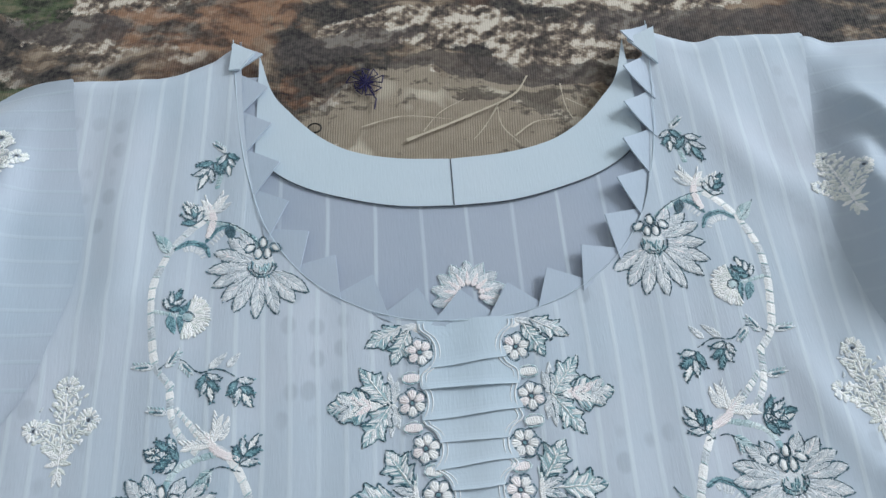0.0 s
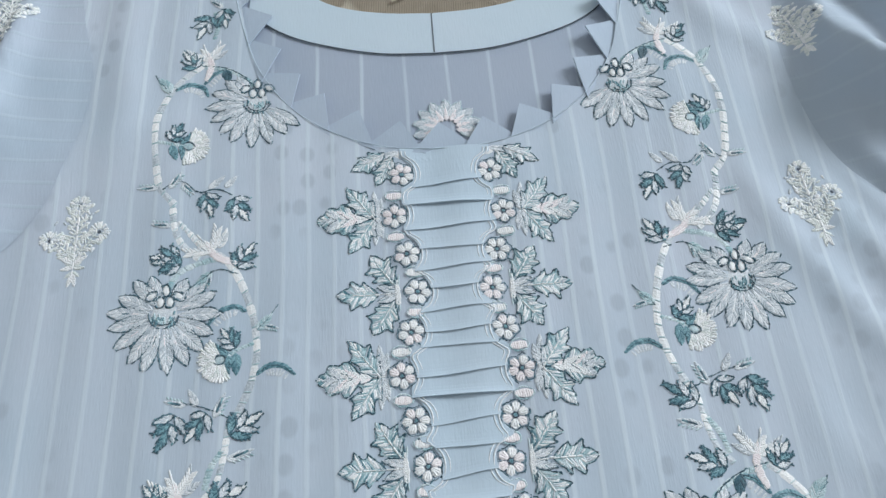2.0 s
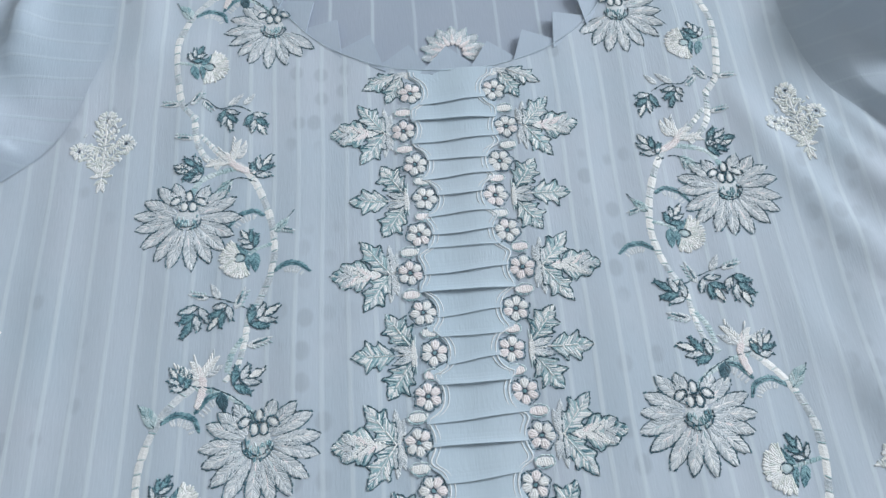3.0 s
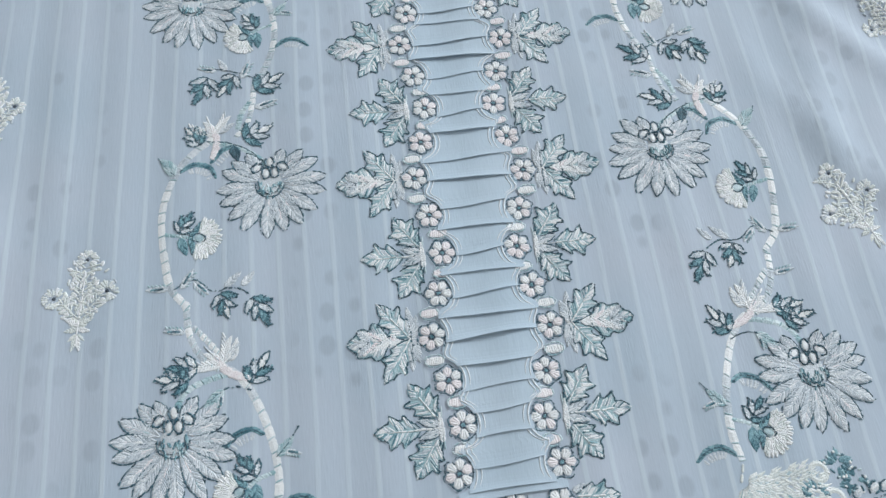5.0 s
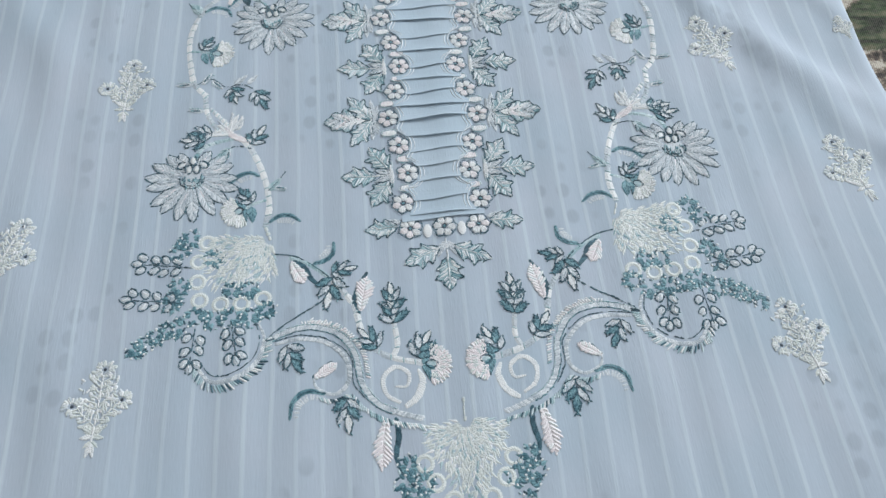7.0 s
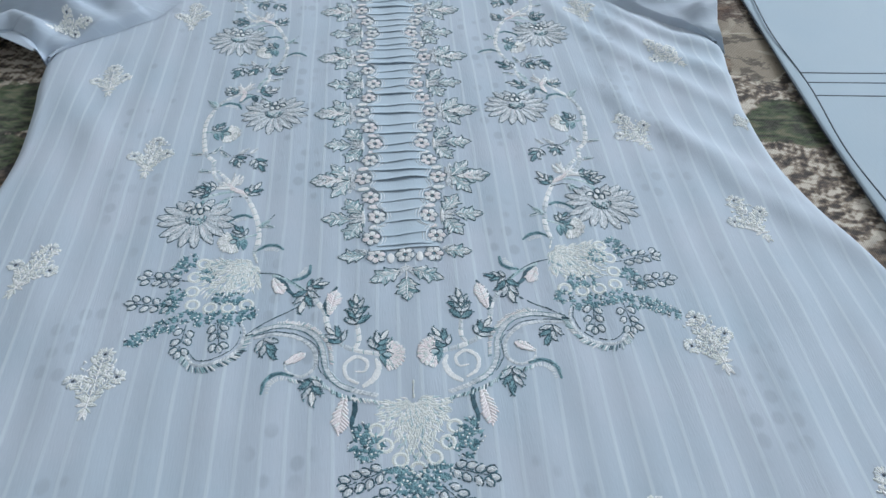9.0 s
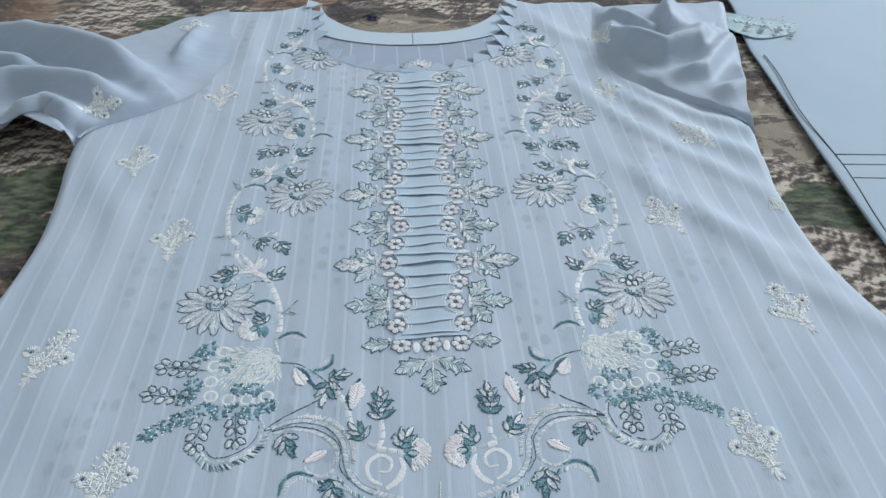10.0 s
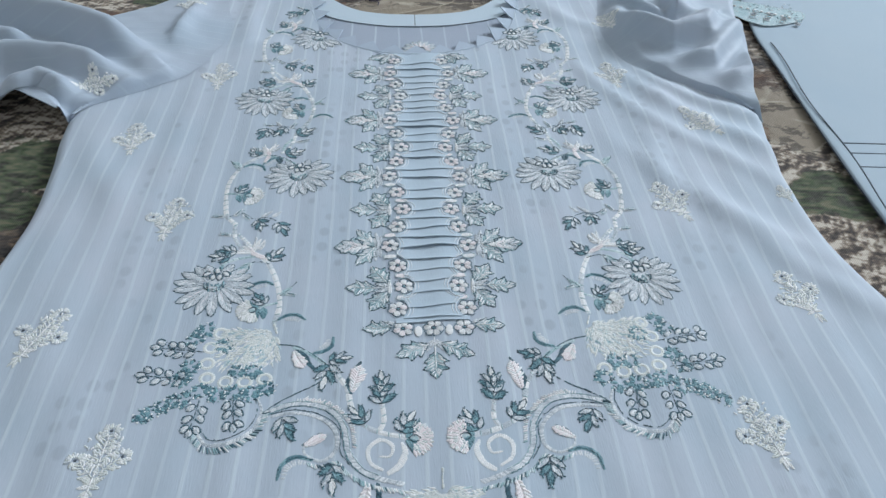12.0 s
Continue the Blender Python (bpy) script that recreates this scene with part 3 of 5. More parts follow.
def neck_at(s):
    for (s0, a), (s1, b) in zip(NECK, NECK[1:]):
        if s <= s1:
            return a.lerp(b, (s - s0) / (s1 - s0)), (b - a).normalized()
    return NECK[-1][1], (NECK[-1][1] - NECK[-2][1]).normalized()


def neck_points():
    total, count = NECK[-1][0], 19
    for i in range(count):
        s = total * (i + 0.5) / count
        p, d = neck_at(s)
        inward = Vector((-d.y, d.x, 0))
        side = (i + 0.5) / count * 2 - 1
        half, deep = 0.0148 + random.uniform(-0.0006, 0.0006), 0.0156 + random.uniform(-0.0008, 0.0008)
        lean = random.uniform(-0.0012, 0.0012)
        if i in (0, count - 1):
            half = 0.0098
        rise = 0.0006 + 0.0040 * smooth(0.1, 0.8, side)
        n = 8
        verts, faces = [], []
        for k in range(n + 1):
            t = k / n
            c = p + inward * (deep * t - 0.0012) + d * (lean * t)
            for sx in (-1, 0, 1):
                q = c + d * (half * (1 - t) * sx + 0.0002 * sx)
                z = 0.0005 + rise * t * t + 0.0006 * (1 - t) * sx * (1 if side < 0 else -1) 
                verts.append((q.x, q.y, z - 0.0010 * (1 - t) * (1 - t)))
        for k in range(n):
            for j in (0, 1):
                a = k * 3 + j
                faces.append((a, a + 1, a + 4, a + 3))
        ob = mesh("folded_point", verts, faces, PLEAT, dress, smooth=False)
        solid = ob.modifiers.new("cloth", "SOLIDIFY")
        solid.thickness, solid.offset = 0.0007, -1


neck_points()
mesh("neck_piping", *rope([(p.x, p.y, 0.0004) for _, p in NECK[::3]], 0.0002), PLAIN, dress)

for name, pts in (("shoulder_fold", ((-0.1042, 0.1680), (-0.1030, 0.1845), (-0.0922, 0.1785), (-0.0990, 0.1680))), ("shoulder_fold", ((0.1046, 0.1600), (0.1062, 0.1825), (0.0918, 0.1755), (0.0990, 0.1660)))):
    top = [(x, y, 0.0018 + 0.0005 * (k % 2)) for k, (x, y) in enumerate(pts)]
    low = [(x, y, z - 0.0012) for x, y, z in top]
    mesh(name, top + low, [(0, 1, 2, 3), (7, 6, 5, 4), (0, 4, 5, 1), (1, 5, 6, 2), (2, 6, 7, 3), (3, 7, 4, 0)], PLAIN, dress, smooth=False)

# ---- the tucked panel ----
PERIOD = 0.0700
FLOWERS = [(0.0195, 0.0205)]
for k in range(4):
    FLOWERS += [(0.0235, -PERIOD * k), (0.0190, -0.0180 - PERIOD * k), (0.0155, -0.0352 - PERIOD * k), (0.0190, -0.0525 - PERIOD * k)]
PADS = [(0.0235, 0.0100)]
for k in range(4):
    PADS += [(0.0235, -0.0098 - PERIOD * k), (0.0165, -0.0265 - PERIOD * k), (0.0165, -0.0440 - PERIOD * k)]
    if k < 3:
        PADS += [(0.0235, -0.0605 - PERIOD * k)]


def panel_edge(v):
    """Half the width of the tucked panel: it follows the flowers in scallops."""
    best = 0.0185
    for u, w in FLOWERS:
        if abs(v - w) < 0.0088:
            best = min(best, u - 0.0002 - math.sqrt(0.0088 ** 2 - (v - w) ** 2) * 0.80)
    return best


TUCKS = [0.015, 0.005, -0.006, -0.016, -0.025, -0.0335, -0.0435, -0.052, -0.059, -0.070, -0.079, -0.089, -0.0985, -0.109, -0.118, -0.132, -0.142, -0.1545,
         -0.165, -0.176, -0.185, -0.194, -0.203, -0.212, -0.2225, -0.232, -0.2405, -0.250, -0.2605, -0.2695]
DEEP = {0.005: 0.0012, -0.079: 0.0016, -0.118: 0.0013, -0.142: 0.0012, -0.212: 0.0018, -0.203: 0.0010, -0.2225: 0.0010}
tuck_panel = None


def tuck_strip(v_low, v_high, gape, name):
    cols, rows = 14, 9
    verts, faces = [], []
    for i in range(cols + 1):
        s = 2 * i / cols - 1
        for j in range(rows + 1):
            t = 1 - (1 - j / rows) ** 2
            v = v_high + 0.004 + (v_low - v_high - 0.004) * t
            w = max(panel_edge(max(v_low, v - 0.002)), panel_edge(v)) + 0.0016
            sag = 0.0006 * math.cos(s * 1.6 + v_low * 300) * t + 0.0009 * s * t
            z = height(s * w, v) + 0.0003 + (0.0002 + gape * (1 - s * s) ** 0.7) * t ** 8 + 0.0002 * t - 0.0002 * (1 - t)
            verts.append((s * w, v + sag, z))
    n = rows + 1
    for i in range(cols):
        for j in range(rows):
            faces.append((i * n + j, (i + 1) * n + j, (i + 1) * n + j + 1, i * n + j + 1))
    ob = mesh(name, verts, faces, TUCK, dress if name == "tucked_panel" else tuck_panel, smooth=False)
    solid = ob.modifiers.new("cloth", "SOLIDIFY")
    solid.thickness, solid.offset = 0.0003, -1
    return ob


last = 0.030
for k, v in enumerate(TUCKS + [-0.2725]):
    ob = tuck_strip(v, last, 0.85 * DEEP.get(v, 0.0003 + 0.0005 * random.random()) if k < len(TUCKS) else 0.0, "tucked_panel" if k == 0 else "tuck")
    if k == 0:
        tuck_panel = tagged(ob, "plain sky blue panel sewn in narrow cross tucks")
    last = v


# ---- embroidery ----
class Motif:
    """Stitches laid on the dress front, gathered by thread; the first layer becomes the part, the others its sub-parts."""

    SINGLE = {"petal", "bead", "berry", "leaf", "pale_leaf", "fan_petal", "blossom", "disc", "pad", "eye", "ring", "dark_leaf", "leaflet", "pearl", "eyelet", "lace"}
    RELIEF = 0.17

    def __init__(self, side=1, du=0.0, dv=0.0, on=lie):
        self.side, self.du, self.dv, self.on, self.layers, self.count, self.whole = side, du, dv, on, {}, 0, False

    def layer(self, name, mat):
        if name in self.SINGLE:
            self.count += 0 if self.whole else 1
            return self.layers.setdefault((name, self.count), (mat, [], []))
        return self.layers.setdefault((name, mat.name), (mat, [], []))

    def put(self, name, mat, pts, faces):
        _, vs, fs = self.layer(name, mat)
        k = len(vs)
        for x, y, z in pts:
            u, v = self.side * (x + self.du), y + self.dv
            vs.append((u, v, self.on(u, v) + z * self.RELIEF))
        fs.extend(tuple(i + k for i in f) for f in faces)

    def hidden(self, x, y):
        u, v = abs(x + self.du), y + self.dv
        return u < 0.1035 and v > neck_top(u) - 0.0005

    def leaf(self, name, mat, x, y, angle, length, width, n=8, top=0.0010, base=0.0003, round_=0.75, bend=0.0, power=0.8):
        """A satin-stitched pointed leaf from its foot, along the angle in degrees."""
        pts, faces = [], []
        a = radians(angle)
        px, py = x, y
        for i in range(n + 1):
            t = i / n
            w = width / 2 * math.sin(math.pi * t ** round_) ** power if 0 < t < 1 else 0.0
            a2 = a + bend * t
            nx, ny = -math.sin(a2), math.cos(a2)
            j = 0.00012 * (1 if i % 2 else -1)
            pts += [(px + nx * (w + j), py + ny * (w + j), base), (px, py, base + top * (0.4 + 0.6 * math.sin(math.pi * min(1, t + 0.1))) + j), (px - nx * (w + j), py - ny * (w + j), base)]
            px, py = px + math.cos(a2) * length / n, py + math.sin(a2) * length / n
        for i in range(n):
            k = 3 * i
            faces += [(k, k + 1, k + 4, k + 3), (k + 1, k + 2, k + 5, k + 4)]
        self.put(name, mat, pts, faces)
        if length < 0.0050:
            return
        kept, self.whole = self.whole, True
        rows = int(length / 0.00085)
        for i in range(rows):
            t = 0.94 * (i + random.uniform(0.2, 0.8)) / rows
            t2 = min(0.985, t + 0.55 * width / length)
            k, k2 = 3 * int(t * n), 3 * int(t2 * n)
            f, f2 = t * n - int(t * n), t2 * n - int(t2 * n)
            cx, cy = (pts[k + 1][c] * (1 - f) + pts[k + 4][c] * f for c in (0, 1))
            for e in (0, 2):
                ex, ey = (pts[k2 + e][c] * (1 - f2) + pts[k2 + 3 + e][c] * f2 for c in (0, 1))
                g = random.uniform(0.92, 1.12)
                self.stitch(name, mat, cx, cy, cx + (ex - cx) * g, cy + (ey - cy) * g, 0.00075, 0.0011 + base + top * 0.7)
        self.whole = kept

    def stitch(self, name, mat, x0, y0, x1, y1, w=0.0007, z=0.0008):
        """One raised stitch."""
        dx, dy = x1 - x0, y1 - y0
        d = math.hypot(dx, dy) or 1
        nx, ny = -dy / d * w / 2, dx / d * w / 2
        ax, ay, bx, by = x0 + dx * 0.2, y0 + dy * 0.2, x0 + dx * 0.8, y0 + dy * 0.8
        self.put(name, mat, [(x0, y0, z * 0.5), (ax + nx, ay + ny, z * 0.55), (bx + nx, by + ny, z * 0.55), (x1, y1, z * 0.5), (bx - nx, by - ny, z * 0.55), (ax - nx, ay - ny, z * 0.55),
                             (ax, ay, z), (bx, by, z)],
                 [(0, 6, 1), (1, 6, 7, 2), (2, 7, 3), (3, 7, 4), (4, 7, 6, 5), (5, 6, 0)])

    def line(self, name, mat, pts, w=0.0007, dash=0.0020, gap=0.0003, z=0.0020, close=False):
        """A line of running stitches."""
        p = [Vector((q[0], q[1], 0)) for q in pts]
        if close:
            p.append(p[0].copy())
        fine = []
        for a, b in zip(p, p[1:]):
            k = max(1, int((b - a).length / 0.0004))
            fine += [a.lerp(b, i / k) for i in range(k)]
        fine.append(p[-1])
        start, gone = fine[0], 0.0
        dash *= 0.9
        want = dash * random.uniform(0.75, 1.25)
        for a, b in zip(fine, fine[1:]):
            gone += (b - a).length
            if gone >= want:
                d = (b - start).normalized()
                o = Vector((random.uniform(-1, 1), random.uniform(-1, 1), 0)) * 0.00026
                s, e = start + o - d * 0.00012, b + o * 0.6 + d * 0.00012
                if name != "outline" or random.random() < 0.93:
                    self.stitch(name, mat, s.x, s.y, e.x, e.y, 0.66 * w * random.uniform(0.55, 1.4), 1.1 * z)
                if name == "outline" and random.random() < 0.4:
                    c, k = (s + e) / 2, random.choice((-1, 1)) * random.uniform(0.0003, 0.0007)
                    self.stitch(name, mat, c.x, c.y, c.x - d.y * k + d.x * 0.0004, c.y + d.x * k + d.y * 0.0004, 0.0005, 1.2 * z)
                start, gone, want = b, 0.0, dash * random.uniform(0.75, 1.25)

    def pad(self, name, mat, x, y, rx, ry, angle=0.0, n=10, top=0.0012, base=0.0002):
        """A small domed oval."""
        a = radians(angle)
        pts = [(x, y, base + top)]
        for r, z in ((0.6, 0.8), (1.0, 0.0)):
            for i in range(n):
                t = 2 * math.pi * i / n
                px, py = rx * r * math.cos(t), ry * r * math.sin(t)
                pts.append((x + px * math.cos(a) - py * math.sin(a), y + px * math.sin(a) + py * math.cos(a), base + top * z))
        faces = [(0, 1 + i, 1 + (i + 1) % n) for i in range(n)]
        faces += [(1 + i, 1 + n + i, 1 + n + (i + 1) % n, 1 + (i + 1) % n) for i in range(n)]
        self.put(name, mat, pts, faces)

    def oval(self, x, y, rx, ry, angle=0.0, n=14):
        a = radians(angle)
        return [(x + rx * math.cos(t) * math.cos(a) - ry * math.sin(t) * math.sin(a), y + rx * math.cos(t) * math.sin(a) + ry * math.sin(t) * math.cos(a))
                for t in (2 * math.pi * i / n for i in range(n))]

    def band(self, name, mat, pts, width, gap=0.0009, slant=0.6, w=0.0013, z=0.0013, taper=True, jitter=0.15):
        """A line worked in slanting cross stitches."""
        p = spline(pts, gap)
        for i in range(1, len(p)):
            t = i / len(p)
            d = (p[i] - p[i - 1]).normalized()
            nrm = Vector((-d.y, d.x, 0))
            h = width / 2 * (math.sin(math.pi * (0.12 + 0.86 * t)) ** 0.5 if taper else 1.0) * random.uniform(1 - jitter, 1 + jitter)
            a, b = p[i] + nrm * h + d * h * slant, p[i] - nrm * h - d * h * slant
            self.stitch(name, mat, a.x, a.y, b.x, b.y, w, z)

    def stem(self, name, mat, pts, width=0.0032, seg=0.0050):
        """A vine stem: short satin blocks end to end."""
        p = spline(pts, 0.0008)
        per = max(2, int(seg / 0.0008))
        for k in range(0, len(p) - 2, per):
            run = p[k:k + per + 1]
            if len(run) < 3:
                continue
            vs, fs = [], []
            w0 = width * random.uniform(0.88, 1.08)
            for i, q in enumerate(run):
                d = (run[min(i + 1, len(run) - 1)] - run[max(i - 1, 0)]).normalized()
                nrm = Vector((-d.y, d.x, 0))
                e = 0.78 if i in (0, len(run) - 1) else 1.0
                zz = 0.0002 if i in (0, len(run) - 1) else 0.0013 + (0.00012 if i % 2 else -0.00012)
                a, b = q + nrm * w0 / 2 * e, q - nrm * w0 / 2 * e
                vs += [(a.x, a.y, 0.0002), (q.x, q.y, zz), (b.x, b.y, 0.0002)]
            for i in range(len(run) - 1):
                j = 3 * i
                fs += [(j, j + 1, j + 4, j + 3), (j + 1, j + 2, j + 5, j + 4)]
            self.put(name, random.choice((mat, WHITE)) if mat is SILVER else mat, vs, fs)
            q, r = run[-2], run[-1]
            d = (r - q).normalized()
            a = Vector((-d.y, d.x, 0)) * w0 * 0.5
            self.stitch("joint_stitching", SAGE, q.x + a.x, q.y + a.y, r.x - a.x, r.y - a.y, 0.0006, 0.0018)

    def shape(self, name, mat, pts, cx, cy, top=0.0009, base=0.0003):
        """A filled patch round a centre, raised to it, in radiating stitches."""
        vs, fs = [(cx, cy, base + top)], []
        n = len(pts)
        for i, (x, y) in enumerate(pts):
            vs.append((x, y, base + 0.00015 * (i % 2)))
        for i in range(n):
            vs.append(((pts[i][0] + cx) / 2, (pts[i][1] + cy) / 2, base + top * 0.75 + (0.00022 if i % 2 else -0.00012)))
        for i in range(n):
            j = (i + 1) % n
            fs += [(1 + i, 1 + j, 1 + n + j, 1 + n + i), (1 + n + i, 1 + n + j, 0)]
        self.put(name, mat, vs, fs)

    def done(self, name, label="", thing=None):
        """The outline (or the first layer) is the part itself, the other pieces are its sub-parts."""
        keys = sorted(self.layers, key=lambda k: k[0] not in ("outline", "stem", "sprig", "weave"))
        parent = None
        for key in keys:
            mat, vs, fs = self.layers[key]
            if parent is None:
                parent = mesh(name, vs, fs, mat, thing or dress, label, smooth=False)
                if key[0] == "sprig":
                    parent["kind"] = "stuff"
            else:
                ob = mesh(key[0], vs, fs, mat, parent, smooth=False)
                if key[0] not in self.SINGLE:
                    ob["kind"] = "stuff"
        return parent


def along(x, y, angle, d, off=0.0):
    a = radians(angle)
    return x + d * math.cos(a) - off * math.sin(a), y + d * math.sin(a) + off * math.cos(a)


def leaflet(m, x, y, angle, long, wide, fill, mat, edge, w=0.0008, round_=0.85):
    """One pointed satin leaflet with its outline."""
    m.leaf(fill, mat, x, y, angle, long, wide, 8, 0.0012, round_=round_, power=1.0)
    for e in (-1, 1):
        rim = [along(x, y, angle, long * 1.03 * t, e * wide * 0.53 * math.sin(math.pi * t ** round_) + random.uniform(-0.00025, 0.00025)) for t in (0.12, 0.3, 0.45, 0.6, 0.75, 0.9, 1.0)]
        m.line("outline", edge, rim, w, 0.0016)
    for k in range(4):
        q = along(x, y, angle, long * random.uniform(0.15, 0.65), wide * random.uniform(-0.22, 0.22))
        m.stitch("leaf_stitching", random.choice((WHITE, WHITE, TEAL, SILVER)), *q, *along(*q, angle + random.uniform(-25, 25), 0.0030), 0.0006, 0.0022)


LOBED = {3: ((0.0, 0.04), (0.10, 0.20), (0.22, 0.30), (0.37, 0.50), (0.38, 0.29), (0.50, 0.36), (0.66, 0.54), (0.67, 0.24), (0.80, 0.22), (0.90, 0.11), (1.0, 0.0)),
         5: ((0.0, 0.06), (0.08, 0.26), (0.20, 0.44), (0.34, 0.51), (0.42, 0.44), (0.45, 0.33), (0.58, 0.42), (0.70, 0.40), (0.77, 0.30), (0.79, 0.19), (0.90, 0.17), (0.97, 0.08), (1.0, 0.0))}


def outline_leaf(m, x, y, angle, length, width, fill, mat, edge=DARK, lobes=3, vein=True, w=0.0008):
    """A lobed leaf filled with slanting stitches, in a dark running-stitch outline, with a pale vein."""
    length *= 1.17
    width *= 1.06
    if lobes == 1:
        leaflet(m, x, y, angle, length, width, fill, mat, edge, w)
        return
    half = LOBED[lobes]
    rims = {}
    for e in (1, -1):
        rims[e] = [along(x, y, angle, length * t * random.uniform(0.98, 1.02), e * width * o * random.uniform(0.93, 1.07)) for t, o in half]
    ring_pts = rims[1] + rims[-1][::-1][1:-1]
    m.shape(fill, mat, ring_pts, *along(x, y, angle, length * 0.45), 0.0006)
    for e in (1, -1):
        m.line("outline", edge, rims[e], w, 0.0015, z=0.0026)
        rows = int(length / 0.0006)
        for i in range(rows):
            t = 0.05 + 0.92 * i / rows
            far = min(1.0, t + 0.16)
            off = next((a[1] + (b[1] - a[1]) * (far - a[0]) / (b[0] - a[0]) for a, b in zip(half, half[1:]) if far <= b[0]), 0.0)
            f0 = random.uniform(0.0, 0.35)
            p = along(x, y, angle, length * (t + 0.16 * f0), e * width * off * f0)
            q = along(x, y, angle, length * far, e * width * off * random.uniform(0.75, 0.97))
            m.stitch("leaf_stitching", random.choice((SILVER, SILVER, WHITE, WHITE, mat, TEAL)), *p, *q, 0.0007, 0.0021)
    if lobes == 5:
        for f, d in ((0.18, 34), (0.48, 28)):
            for e in (1, -1):
                q = along(x, y, angle, length * f)
                m.line("outline", edge, [q, along(*q, angle + e * d, length * 0.30)], w * 0.8, 0.0015, z=0.0028)
    if vein:
        m.line("vein", WHITE, [(x, y), along(x, y, angle, length * 0.72)], 0.0009, 0.0026, z=0.0030)


def bud(m, x, y, angle, size=0.011, edge=DARK):
    """A spray of five slim leaflets, pale cores and dark barbed edges."""
    size *= 1.18
    dark = random.sample(range(5), 2)
    for k, (f, d, l) in enumerate(((0.06, -50, 0.52), (0.06, 50, 0.52), (0.28, -34, 0.52), (0.28, 34, 0.52), (0.46, 0, 0.56))):
        o, way = along(x, y, angle, size * f), angle + d + random.uniform(-6, 6)
        long, wide = size * l * random.uniform(0.9, 1.1), size * 0.19
        m.leaf("dark_leaf" if k in dark else "pale_leaf", TEAL if k in dark else WHITE if k == 4 else SILVER, *o, way, long, wide, 6, 0.0012, round_=0.9, power=1.0)
        for e in (-1, 1):
            rim = [along(*o, way, long * 1.04 * t, e * wide * 0.6 * math.sin(math.pi * t ** 0.9) + random.uniform(-0.0002, 0.0002)) for t in (0.0, 0.25, 0.5, 0.75, 1.0)]
            m.line("outline", edge, rim, 0.0009, 0.0014, z=0.0028)
            for t in (0.3, 0.5, 0.7, 0.9):
                if k in dark or random.random() < 0.4:
                    q = along(*o, way, long * t, e * wide * 0.35 * (1.1 - t))
                    m.stitch("barb_stitching", random.choice((TEAL, DARK, DARK)), *q, *along(*q, way + e * 40, size * random.uniform(0.08, 0.14)), 0.0007, 0.0028)


def arch_leaf(m, pts, fringe=1):
    """A curved dark leaf with pale fringe stitches on its hollow side."""
    m.band("leaf_stitching", TEAL, pts, 0.0026, 0.0006, 0.9, 0.0009)
    p = spline(pts, 0.0016)
    m.line("outline", DARK, p, 0.0008, 0.0016)
    for i in range(2, len(p) - 1):
        d = (p[i + 1] - p[i - 1]).normalized()
        nrm = Vector((-d.y, d.x, 0)) * fringe
        a, b = p[i] + nrm * 0.0012, p[i] + nrm * (0.0030 + 0.0018 * math.sin(math.pi * i / len(p)))
        m.stitch("pale_leaf", SILVER, a.x, a.y, b.x, b.y, 0.0010, 0.0009)


def small_leaf(m, x, y, angle, size=0.008):
    """A pale spindle with a dark core and a short fringe."""
    m.leaf("leaf", SILVER, x, y, angle, size * 1.15, size * 0.34, 6)
    for t in (0.25, 0.45, 0.62):
        q = along(x, y, angle, size * t)
        m.stitch("core_stitching", DARK if t < 0.6 else TEAL, *q, *along(*q, angle + 4, size * 0.34), 0.0011, 0.0028)
    for i in range(5):
        q = along(x, y, angle, size * (0.2 + 0.18 * i), -size * 0.12)
        m.stitch("fringe_stitching", SAGE, *q, *along(*q, angle - 45, size * 0.2), 0.0007, 0.0024)


def plume(m, x, y, angle, long, wide, bend=0.0):
    """A blush leaf worked in slanting barbs."""
    m.leaf("pale_leaf", PINK, x, y, angle, long, wide * 0.62, 9, 0.0006, bend=bend)
    for i in range(1, 11):
        t = i / 11
        a = angle + math.degrees(bend) * t
        q = along(x, y, angle + math.degrees(bend) * t * 0.5, long * t * 0.93)
        for s in (-1, 1):
            h = wide * 0.62 * math.sin(math.pi * t) + 0.0008
            m.stitch("barb_stitching", random.choice((PINK, WHITE, PINK)), *q, *along(*q, a + s * 48, h * random.uniform(0.85, 1.2)), 0.0013, 0.0036)


